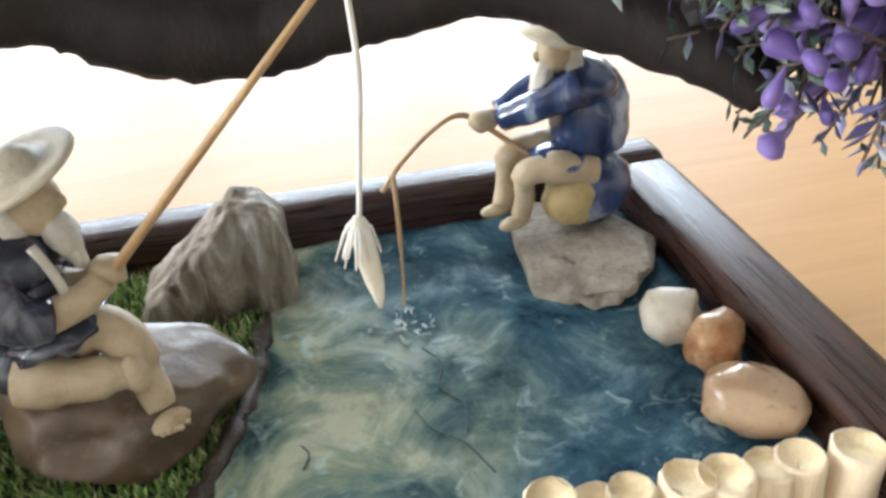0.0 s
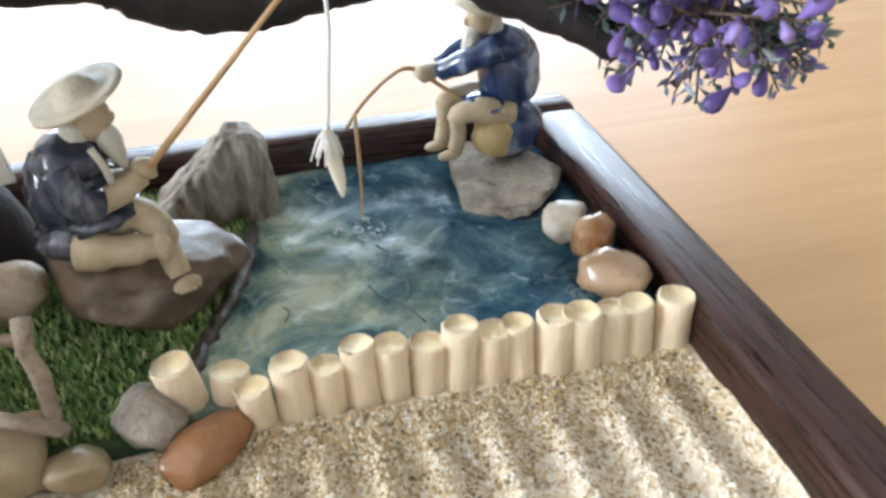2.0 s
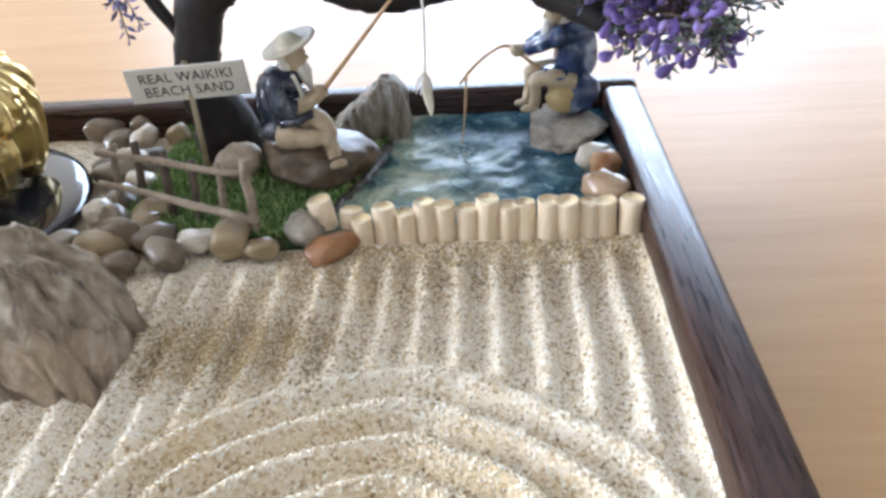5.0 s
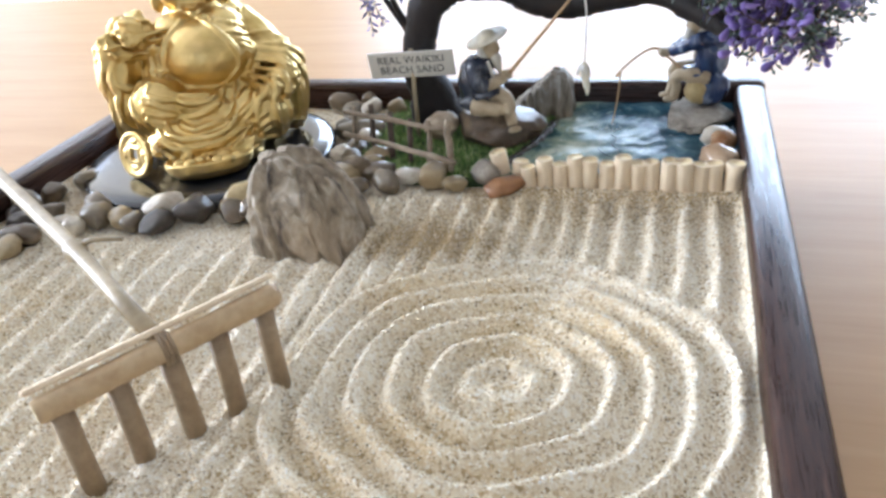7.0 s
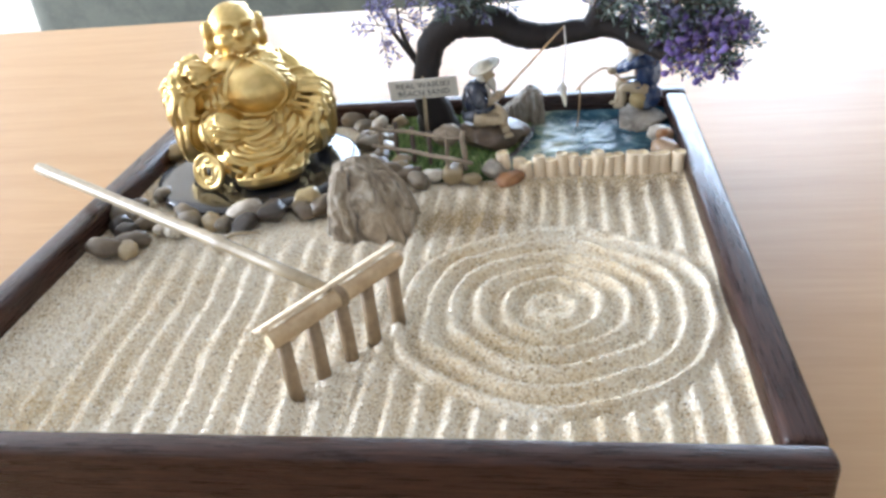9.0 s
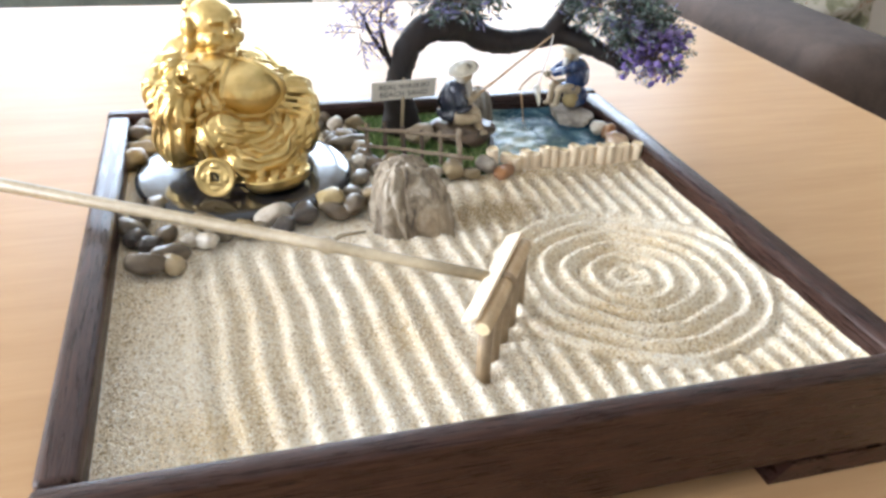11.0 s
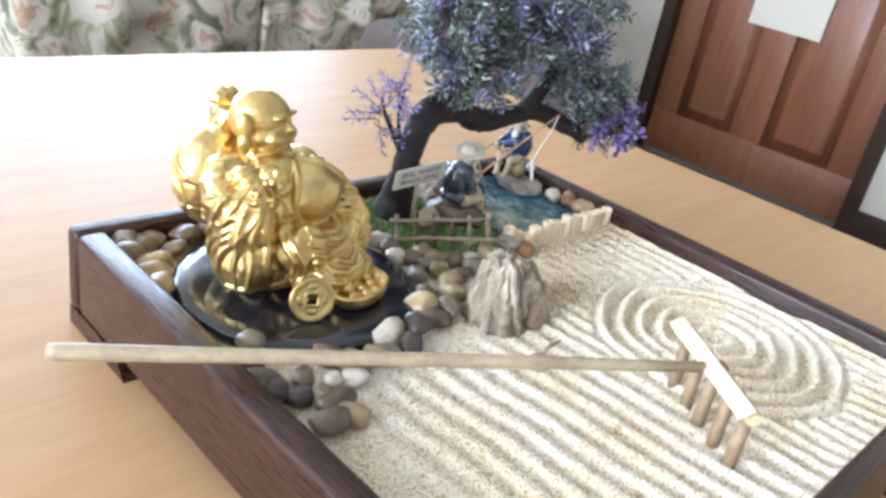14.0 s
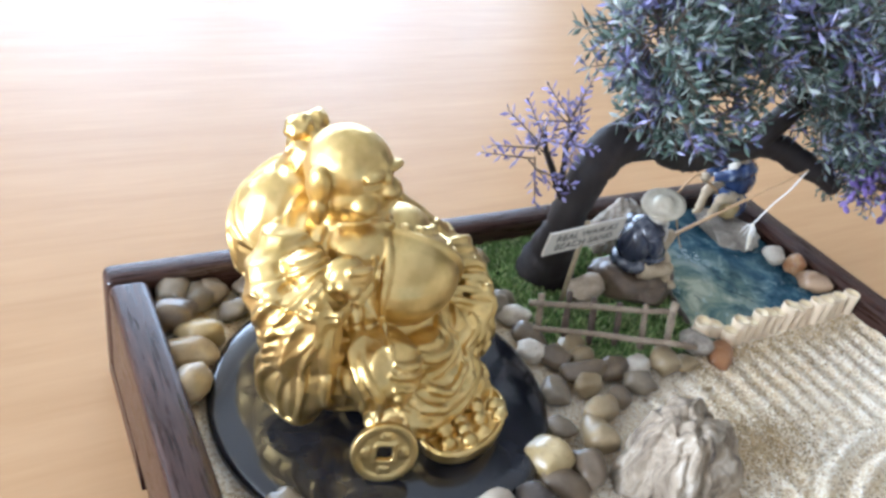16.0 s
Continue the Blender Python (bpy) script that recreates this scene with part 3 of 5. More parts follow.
RING = (0.2415, 0.0935)


def sand_height(x, y):
    dx, dy = x - RING[0], (y - RING[1]) * 1.02
    a = math.atan2(dy, dx)
    r = math.hypot(dx, dy) * (1 + 0.018 * math.cos(6 * a + 0.4)) + 0.0024 * noise.noise(Vector((x * 45, y * 45, 3)))
    edge = 0.0655
    grain = 0.00035 * noise.noise(Vector((x * 900, y * 900, 0))) + 0.0005 * noise.noise(Vector((x * 160, y * 160, 8)))
    crest = lambda c: 2 * (0.5 + 0.5 * c) ** 1.5 - 0.85
    rings = 0.0024 * crest(math.cos(2 * math.pi * (edge - 0.003 - r) / 0.0108)) * min(1, max(0.35, r / 0.02))
    wob = 0.0022 * noise.noise(Vector((x * 25, y * 25, 1)))
    pitch = 0.0125 if x < 0.17 and y < 0.17 else 0.0103
    slant = 0.07 if x < 0.17 and y < 0.17 else 0.0
    lines = (0.0013 if x < 0.17 and y < 0.17 else 0.0017) * crest(math.cos(2 * math.pi * (x + slant * y + wob) / pitch))
    fade = 1.0
    fade *= min(1, max(0, (x - 0.030) / 0.014))
    if x > 0.17:
        fade *= min(1, max(0, (0.209 - y) / 0.012))
    else:
        fade *= min(1, max(0, (0.158 - y) / 0.014))
    scuff = min(1, math.hypot(x - 0.168, y - 0.058) / 0.03)
    fade *= 0.25 + 0.75 * scuff
    k = min(1, max(0, (r - edge) / 0.004))
    z = SAND + grain + (1 - k) * rings + k * lines * fade
    # stirred middle of the rings
    z += 0.0017 * noise.noise(Vector((x * 210, y * 210, 6))) * max(0, 1 - r / 0.022)
    # heaped against the walls and the fence
    for d in (x - THICK, W - 0.0135 - x, y - INNER):
        z += 0.0022 * math.exp(-max(d, 0) / 0.006)
    if x > 0.21:
        z += 0.002 * math.exp(-abs(y - 0.211) / 0.006)
    return z


def sand():
    bm = bmesh.new()
    x0, x1, y0, y1 = THICK - 0.0005, W - 0.0130, INNER - 0.0005, D - THICK + 0.0005
    grid(bm, x0, x1, y0, y1, 330, 330, sand_height)
    tagged(part("sand", bm, M_SAND), "pale coarse beach sand raked in lines and rings", "sand", kind="stuff")
    # coarse grains that lie on top: pale ones all over, brown ones in the furrows and drifts
    pale = leaf_material("pale sand grains", ((0.0, (0.58, 0.45, 0.28)), (0.12, (0.76, 0.65, 0.47)), (0.5, (0.88, 0.80, 0.64)), (0.85, (0.92, 0.87, 0.76)), (1.0, (0.95, 0.93, 0.88))))
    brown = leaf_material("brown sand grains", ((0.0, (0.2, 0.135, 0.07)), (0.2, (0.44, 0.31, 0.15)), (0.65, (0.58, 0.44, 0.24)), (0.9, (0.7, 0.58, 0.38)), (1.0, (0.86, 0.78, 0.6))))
    rng = random.Random(4)
    light, dark = [], []
    for _ in range(98000):
        x, y = rng.uniform(0.0125, 0.3075), rng.uniform(0.0065, 0.2130)
        h = sand_height(x, y)
        # more brown grains lower down: coarse sand, and furrow shade put into colour
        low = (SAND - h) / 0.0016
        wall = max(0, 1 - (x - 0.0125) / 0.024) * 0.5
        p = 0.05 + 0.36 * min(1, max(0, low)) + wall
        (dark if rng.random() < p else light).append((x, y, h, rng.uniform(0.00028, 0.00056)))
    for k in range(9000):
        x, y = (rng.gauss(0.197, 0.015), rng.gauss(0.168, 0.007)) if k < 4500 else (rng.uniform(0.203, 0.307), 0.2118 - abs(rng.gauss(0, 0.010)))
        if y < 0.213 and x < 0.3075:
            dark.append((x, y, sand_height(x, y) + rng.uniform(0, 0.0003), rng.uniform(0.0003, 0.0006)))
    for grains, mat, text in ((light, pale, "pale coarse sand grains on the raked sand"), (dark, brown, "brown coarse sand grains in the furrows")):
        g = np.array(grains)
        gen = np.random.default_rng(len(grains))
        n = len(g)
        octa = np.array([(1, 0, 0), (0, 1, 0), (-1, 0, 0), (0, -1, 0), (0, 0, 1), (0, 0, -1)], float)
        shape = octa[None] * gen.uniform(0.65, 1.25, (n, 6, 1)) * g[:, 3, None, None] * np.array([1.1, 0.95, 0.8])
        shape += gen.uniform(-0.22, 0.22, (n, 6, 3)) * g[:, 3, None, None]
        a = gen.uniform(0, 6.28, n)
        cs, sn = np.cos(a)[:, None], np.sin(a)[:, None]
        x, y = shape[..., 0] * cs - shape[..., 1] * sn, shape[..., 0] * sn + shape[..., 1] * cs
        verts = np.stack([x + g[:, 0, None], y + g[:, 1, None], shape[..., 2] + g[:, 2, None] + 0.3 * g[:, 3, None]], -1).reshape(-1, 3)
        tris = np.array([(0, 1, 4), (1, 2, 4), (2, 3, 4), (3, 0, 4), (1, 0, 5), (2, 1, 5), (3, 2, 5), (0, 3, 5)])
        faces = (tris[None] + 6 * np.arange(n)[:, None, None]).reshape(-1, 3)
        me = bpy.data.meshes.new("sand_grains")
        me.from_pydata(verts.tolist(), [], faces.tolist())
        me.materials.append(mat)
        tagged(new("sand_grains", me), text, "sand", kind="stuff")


POND = 0.0442


def shore(y):
    """The pond's left edge."""
    return 0.2140 + 0.006 * math.sin((y - 0.215) * 42) + max(0, y - 0.235) * 0.3


def pond():
    bm = bmesh.new()
    n = 60
    rows = []
    for j in range(n + 1):
        y = 0.2165 + (D - THICK - 0.2165) * j / n
        a = shore(y)
        rows.append([bm.verts.new((a + (W - 0.0135 - a) * i / n, y, POND + 0.0006 * noise.noise(Vector((i * 0.13, j * 0.13, 2))) + 0.0003 * noise.noise(Vector((i * 0.35, j * 0.35, 5))))) for i in range(n + 1)])
    for j in range(n):
        for i in range(n):
            bm.faces.new((rows[j][i], rows[j][i + 1], rows[j + 1][i + 1], rows[j + 1][i]))
    ret = bmesh.ops.extrude_face_region(bm, geom=bm.faces[:])
    for v in ret["geom"]:
        if isinstance(v, bmesh.types.BMVert):
            v.co.z = 0.036
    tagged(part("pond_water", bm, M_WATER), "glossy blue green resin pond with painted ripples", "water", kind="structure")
    ob = bpy.data.objects["pond_water"]
    for pts in (((0.2560, 0.2610), (0.2585, 0.2560), (0.2570, 0.2500), (0.2600, 0.2450), (0.2590, 0.2390)), ((0.2520, 0.2460), (0.2540, 0.2410), (0.2580, 0.2370), (0.2610, 0.2300)), ((0.2330, 0.2440), (0.2350, 0.2410), (0.2340, 0.2380))):
        bm = bmesh.new()
        tube(bm, curve([(x, y, POND + 0.0003) for x, y in pts], 5), 0.00016, 6, 0, 0.3, rng=random.Random(9))
        part("painted_line", bm, M_LINE, ob, "dark painted line")
    # dark bank between turf and water
    bm = bmesh.new()
    rng = random.Random(6)
    path = [Vector((shore(y) - 0.0006 + 0.0008 * noise.noise(Vector((0, y * 300, 2))), y, POND - 0.0002)) for y in [0.2185 + 0.0021 * k for k in range(30)]]
    tube(bm, path, [0.0017 * rng.uniform(0.6, 1.35) for _ in path], 9, 0, 0.25, rng=rng)
    part("bank", bm, M_BANK, ob, "wet dark brown bank")
    # splash where the line meets the water
    rng = random.Random(2)
    bm = bmesh.new()
    for k in range(30):
        a, r = rng.uniform(0, 6.28), rng.uniform(0.0005, 0.006)
        blob(bm, (0.2535 + r * math.cos(a), 0.268 + r * math.sin(a), POND + 0.0004), (rng.uniform(0.0005, 0.0014), rng.uniform(0.0002, 0.0005), 0.0004), (0, 0, rng.uniform(0, 180)), 1, 0.4, seed=k)
    tagged(part("splash", bm, M_SPLASH), "clear resin splash round the fishing line", "splash", kind="stuff")


def turf():
    bm = bmesh.new()
    n = 40
    rows = []
    for j in range(n + 1):
        y = 0.214 + (D - THICK - 0.214) * j / n
        a, b = 0.146 - 0.15 * min(0.03, max(0, 0.235 - y)) + max(0, 0.232 - y) * 1.4, shore(y) + 0.001
        rows.append([bm.verts.new((a + (b - a) * i / n, y, 0.0432 + 0.0007 * noise.noise(Vector((i * 0.2, j * 0.2, 1))))) for i in range(n + 1)])
    for j in range(n):
        for i in range(n):
            bm.faces.new((rows[j][i], rows[j][i + 1], rows[j + 1][i + 1], rows[j + 1][i]))
    ret = bmesh.ops.extrude_face_region(bm, geom=bm.faces[:])
    for v in ret["geom"]:
        if isinstance(v, bmesh.types.BMVert):
            v.co.z = 0.036
    tagged(part("turf", bm, M_SOIL), "dark green backing of the turf patch", "turf", kind="structure")
    rng = random.Random(6)
    verts, faces = [], []
    for _ in range(15000):
        y = rng.uniform(0.2155, D - THICK - 0.001)
        a = 0.147 + max(0, 0.232 - y) * 1.25
        x = rng.uniform(a, shore(y) - 0.0005)
        h, w = rng.uniform(0.0012, 0.003), rng.uniform(0.0002, 0.00042)
        t = rng.uniform(0, 6.28)
        c, s = math.cos(t), math.sin(t)
        lx, ly = rng.uniform(-0.0012, 0.0012), rng.uniform(-0.0012, 0.0012)
        z = 0.0432
        b = len(verts)
        verts += [(x - c * w, y - s * w, z), (x + c * w, y + s * w, z), (x + lx * 0.5 + c * w * 0.7, y + ly * 0.5 + s * w * 0.7, z + h * 0.6), (x + lx * 0.5 - c * w * 0.7, y + ly * 0.5 - s * w * 0.7, z + h * 0.6), (x + lx, y + ly, z + h)]
        faces += [(b, b + 1, b + 2, b + 3), (b + 3, b + 2, b + 4)]
    me = bpy.data.meshes.new("grass")
    me.from_pydata(verts, [], faces)
    me.materials.append(M_GRASS)
    tagged(new("grass", me), "short artificial green grass beside the pond", "grass", kind="stuff")


# ---- stones ----
def pebble(x, y, r, kind, seed, z=0.041, label="", stretch=None, name="pebble"):
    rng = random.Random(seed)
    bm = bmesh.new()
    s = stretch or (rng.uniform(1.1, 1.5), rng.uniform(0.75, 0.95), rng.uniform(0.62, 0.82))
    blob(bm, (0, 0, 0), (r * s[0], r * s[1], r * s[2]), (rng.uniform(-12, 12), rng.uniform(-12, 12), rng.uniform(0, 180)), 3, 0.3, 1.0, seed * 1.3)
    facet(bm, seed * 7 + 1, 6, 0.72, 0.96, (r * s[0], r * s[1], r * s[2]))
    low = min(v.co.z for v in bm.verts)
    ob = part(name, bm, M_STONES[kind] if isinstance(kind, int) else kind)
    ob.matrix_basis = Matrix.Translation((x, y, z - low - r * 0.12))
    words = ("smooth grey river pebble", "smooth tan river pebble", "smooth cream white pebble", "smooth brown river pebble", "polished red brown pebble", "smooth dark brown pebble", "polished yellow tan pebble")
    text = label or (words[kind] if isinstance(kind, int) else "stone")
    return tagged(ob, text + ("" if label else " on the sand"), "pebble" if name == "pebble" else "rock", "pebbles in the tray" if name == "pebble" else "")


def pebbles():
    # round the front of the plate
    a = [(0.0201, 0.185, 3), (0.0255, 0.159, 5), (0.0195, 0.165, 5), (0.0330, 0.167, 3), (0.0250, 0.1385, 3), (0.0360, 0.1385, 1), (0.0515, 0.158, 2), (0.0437, 0.1610, 2), (0.0345, 0.1480, 3),
         (0.0575, 0.1655, 0), (0.0687, 0.1665, 1), (0.0840, 0.1755, 2), (0.0995, 0.1735, 5), (0.1150, 0.1765, 3), (0.0281, 0.1985, 0), (0.0523, 0.1745, 3), (0.018, 0.172, 0), (0.076, 0.163, 0), (0.0880, 0.1645, 5)]
    b = [(0.0269, 0.2960, 0), (0.0395, 0.2875, 0), (0.0240, 0.2779, 6), (0.0180, 0.2692, 1), (0.0150, 0.2545, 1), (0.0165, 0.2881, 3), (0.049, 0.296, 3), (0.062, 0.2975, 3), (0.0185, 0.2985, 0), (0.034, 0.2995, 3)]
    c = [(0.1435, 0.2555, 2), (0.1390, 0.2330, 2), (0.1460, 0.2290, 3), (0.1570, 0.2260, 1), (0.1640, 0.2165, 3), (0.1765, 0.2150, 2), (0.1880, 0.2115, 1), (0.1350, 0.2120, 0), (0.1490, 0.2110, 1),
         (0.1575, 0.2025, 3), (0.1460, 0.1990, 1), (0.1275, 0.1980, 0), (0.1370, 0.1880, 1), (0.1145, 0.1865, 6), (0.1260, 0.1810, 3)]
    d = [(0.1980, 0.2100, 1), (0.1345, 0.262, 0), (0.1405, 0.278, 5), (0.133, 0.290, 2), (0.146, 0.292, 1), (0.121, 0.293, 0), (0.1430, 0.2425, 3), (0.152, 0.2165, 3), (0.170, 0.206, 0), (0.1570, 0.2335, 1), (0.128, 0.301, 3), (0.1285, 0.2755, 3), (0.1275, 0.2665, 0), (0.1360, 0.2705, 1), (0.1425, 0.2655, 0), (0.1140, 0.3000, 3)]
    n = 10
    for group, r in ((a, 0.0064), (b, 0.0078), (c, 0.0066), (d, 0.0062)):
        for x, y, k in group:
            n += 1
            q = r * random.Random(n).uniform(0.82, 1.12)
            if group is a and k == 2:
                q *= 0.8
            if abs(x - 0.0840) < 1e-4 or k == 6:
                q = 0.0084
            pebble(x, y, q, k, n, 0.0405)
    # beside the pond and the fence
    pebble(0.2995, 0.2545, 0.0066, 2, 3, 0.0438, "cream white rounded stone at the pond's edge", (1.15, 0.8, 0.7))
    pebble(0.3015, 0.2435, 0.0058, M_AMBER, 5, 0.0438, "orange brown mottled stone at the pond's edge", (0.9, 1.05, 0.9))
    pebble(0.3005, 0.2305, 0.0074, M_PINK, 8, 0.0438, "glossy pinkish brown stone at the pond's edge", (1.0, 1.05, 0.75))
    pebble(0.2180, 0.2085, 0.0066, 4, 60, 0.0395, "polished red brown stone against the reed fence", (1.45, 0.8, 0.62))
    pebble(0.1800, 0.2560, 0.0082, M_RIDGED, 62, 0.0432, "cream ridged stone on the turf", (1.1, 0.85, 0.8))
    pebble(0.2095, 0.2165, 0.0068, M_GREYROCK, 61, 0.0415, "rough pitted grey stone on the turf", (1.0, 0.85, 0.8), "rock")


def rocks():
    # upright rock in the sand
    bm = bmesh.new()
    for v in bmesh.ops.create_icosphere(bm, subdivisions=6, radius=1.0)["verts"]:
        n = v.co.copy()
        n *= (abs(n.x) ** 3.6 + abs(n.y) ** 3.6 + abs(n.z) ** 3.6) ** (-1 / 3.6)
        h = max(n.z, 0)
        a = math.atan2(n.y, n.x)
        c, d = math.cos(a), math.sin(a)
        cells = noise.voronoi(Vector((c * 1.25 + 0.3 * h, d * 1.25, h * 0.5 + 3)))
        gap = cells[0][1] - cells[0][0]
        fin = 0.7 * noise.noise(cells[1][0] * 5.0) - 0.7 * math.exp(-gap / 0.09) + 0.30 * noise.noise(Vector((c * 2.6, d * 2.6, h * 0.9)))
        fin *= min(1, 1.4 * math.hypot(n.x, n.y))
        wide = (1.06 - 0.25 * h) * (1 + 0.26 * fin)
        top = 1 + h * (0.10 * noise.noise(Vector((n.x * 1.6, n.y * 1.6, 4))) + 0.10 * noise.noise(Vector((n.x * 3.5, n.y * 3.5, 1))) - 0.18 * max(n.x, 0) - 0.06)
        near_cells = noise.voronoi(Vector((n.x * 2.1, n.y * 2.1, n.z * 1.3 + 2)))
        crack = math.exp(-(near_cells[0][1] - near_cells[0][0]) / 0.06)
        wide *= 1 - 0.06 * crack + 0.07 * noise.noise(near_cells[1][0] * 7.0)
        top *= 1 - 0.05 * h * crack + 0.06 * h * noise.noise(near_cells[1][0] * 3.0)
        p = Vector((0.0212 * n.x * wide - 0.0035 * h, 0.0172 * n.y * wide + 0.001 * h, 0.0385 * n.z * top))
        p += Vector((noise.noise(p * 170), noise.noise(p * 170 + Vector((7, 0, 0))), noise.noise(p * 150 + Vector((0, 9, 0))))) * 0.0012
        p += Vector((noise.noise(p * 420), noise.noise(p * 420 + Vector((3, 0, 0))), noise.noise(p * 300 + Vector((0, 4, 0))))) * 0.0005
        p.z = max(p.z, -0.004)
        v.co = p
    ob = part("upright_rock", bm, M_ROCK)
    ob.matrix_basis = Matrix.Translation((0.1535, 0.166, SAND - 0.001))
    tagged(ob, "jagged grey layered rock standing in the sand", "rock")
    # brown seat stone
    bm = bmesh.new()
    blob(bm, (0, 0, 0), (0.0225, 0.0165, 0.0112), (4, -6, 14), 5, 0.3, 1.1, 2.6, flat=-0.006)
    facet(bm, 8, 14, 0.68, 0.92, (0.0225, 0.0165, 0.0112))
    for v in bm.verts:
        v.co *= 1 + 0.025 * noise.noise(v.co * 300)
    ob = part("seat_stone", bm, M_SEAT)
    ob.matrix_basis = Matrix.Translation((0.2065, 0.2565, 0.0492))
    tagged(ob, "smooth brown stone under the seated figurine", "rock")
    # pointed rock at the back
    bm = bmesh.new()
    for v in bmesh.ops.create_icosphere(bm, subdivisions=5, radius=1.0)["verts"]:
        n = v.co.copy()
        n *= (n.x ** 8 + n.y ** 8 + n.z ** 8) ** (-1 / 8)
        u = (n.x + 1) / 2
        tall = 0.24 + 0.80 * min(1, u / 0.68) - 0.7 * max(0, u - 0.80)
        z = (n.z * 0.5 + 0.5) * tall
        flute = 0.14 * noise.noise(Vector((n.x * 5.5 + 0.6 * n.z, n.y * 3, 4 + 0.5 * n.z))) - 0.16 * abs(noise.noise(Vector((n.x * 3.2 + 0.5 * n.z, n.y * 2, 9))))
        p = Vector((0.0152 * n.x * (1 - 0.12 * z), 0.0090 * n.y * (1 - 0.30 * z) * (1 + 1.6 * flute) + 0.003 * z, 0.0212 * z * (1 + 0.4 * flute)))
        v.co = p + Vector((noise.noise(p * 260), noise.noise(p * 260 + Vector((7, 0, 0))), noise.noise(p * 240 + Vector((0, 9, 0))))) * 0.0007
    ob = part("pointed_rock", bm, M_BROWNROCK)
    ob.matrix_basis = Matrix.Translation((0.2215, 0.2885, 0.0425))
    tagged(ob, "pointed grey brown rock at the pond's back edge", "rock")
    # flat grey rock in the corner
    bm = bmesh.new()
    for v in bmesh.ops.create_icosphere(bm, subdivisions=5, radius=1.0)["verts"]:
        n = v.co.copy()
        n *= (n.x ** 4 + n.y ** 4 + n.z ** 4) ** (-1 / 4)
        n *= 1 + 0.42 * noise.noise(Vector((n.x * 1.5, n.y * 1.5, 6))) + 0.14 * noise.noise(n * 4) + 0.06 * noise.noise(n * 11)
        p = Vector((n.x * 0.0182, n.y * 0.0160, n.z * 0.0034))
        p = Euler((0, 0, radians(-24))).to_matrix() @ p
        p += Vector((noise.noise(p * 420), noise.noise(p * 420 + Vector((5, 0, 0))), noise.noise(p * 380 + Vector((0, 5, 0))))) * 0.0007
        p.z = max(p.z, -0.004)
        v.co = p
    facet(bm, 5, 12, 0.7, 0.95, (0.0165, 0.0160, 0.0046))
    ob = part("corner_rock", bm, M_GREYROCK)
    ob.matrix_basis = Matrix.Translation((0.2938, 0.2810, 0.0462))
    tagged(ob, "flat rough grey rock in the pond's corner", "rock")


# ---- reed fence ----
def reed_fence():
    rng = random.Random(12)
    f = thing("reed_fence", (0.26, 0.2145, SAND), "low cream fence of cut reeds before the pond", "fence")
    tops = (0.0545, 0.0505, 0.0505, 0.0535, 0.0515, 0.0545, 0.0535, 0.0520, 0.0550, 0.0530, 0.0535, 0.0545, 0.0545, 0.0532, 0.0538, 0.0545)
    for i, z in enumerate(tops):
        u = i / 15
        x = 0.2165 + 0.0885 * u + rng.uniform(-0.0004, 0.0004)
        y = 0.2150 + 0.0012 * math.sin(u * 5) + rng.uniform(-0.0006, 0.0006)
        if i == 0:
            y += 0.0055
        if i == 1:
            y += 0.004
        r = rng.uniform(0.0032, 0.0039)
        tx, ty = rng.uniform(-0.001, 0.001), rng.uniform(-0.0006, 0.0012)
        if i == 0:
            tx -= 0.0015
        bm = bmesh.new()
        p0, p1 = Vector((x, y, 0.0375)), Vector((x + tx, y + ty, z - 0.0012))
        d = (p1 - p0)
        rings = tube(bm, [p0, p0 + d * 0.3, p0 + d * 0.65, p0 + d * 0.96, p1], [r * 1.02, r, r * 0.97, r, r * 0.9], 14, 0, 0.05, rng=rng)
        end = [fc for fc in bm.faces if len(fc.verts) == 14 and fc.calc_center_median().z > z - 0.0035]
        for fc in end:
            ins = bmesh.ops.inset_region(bm, faces=[fc], thickness=r * 0.3)
            fc.material_index = 1
            for v in fc.verts:
                v.co -= d.normalized() * (r * 0.16)
                v.co += Vector((rng.uniform(-1, 1), rng.uniform(-1, 1), rng.uniform(-1, 1))) * 0.00025
        for v in rings[-1]:
            v.co.z += rng.uniform(-0.0005, 0.0005)
        part("reed", bm, [M_FENCE, M_CUT], f)


def twig_fence():
    rng = random.Random(15)
    f = thing("twig_fence", (0.17, 0.23, 0.043), "small rustic fence of grey twigs on the pebbles", "fence")

    def twig(name, a, b, r, mat):
        bm = bmesh.new()
        a, b = Vector(a), Vector(b)
        pts = [a.lerp(b, t) + Vector([rng.uniform(-1, 1) * r * 0.35 for _ in range(3)]) for t in (0, 0.2, 0.4, 0.6, 0.8, 1)]
        tube(bm, pts, [r * rng.uniform(0.85, 1.15) for _ in pts], 8, 0, 0.08, rng=rng)
        part(name, bm, mat, f)

    twig("rail", (0.1385, 0.2435, 0.0610), (0.1945, 0.2215, 0.0612), 0.0012, M_TWIG)
    twig("rail", (0.1395, 0.2380, 0.0530), (0.1990, 0.2085, 0.0530), 0.0013, M_TWIG)
    for i in range(6):
        t = i / 5
        x, y = 0.1440 + 0.0495 * t, 0.2425 - 0.0215 * t
        top = (0.0635, 0.0655, 0.0640, 0.0630, 0.0635, 0.0655)[i]
        twig("post", (x + 0.0005, y - 0.004, 0.0415), (x, y + 0.0015, top), 0.0013 if i < 5 else 0.0016, M_TWIG_DARK if i in (1, 2, 3) else M_TWIG)


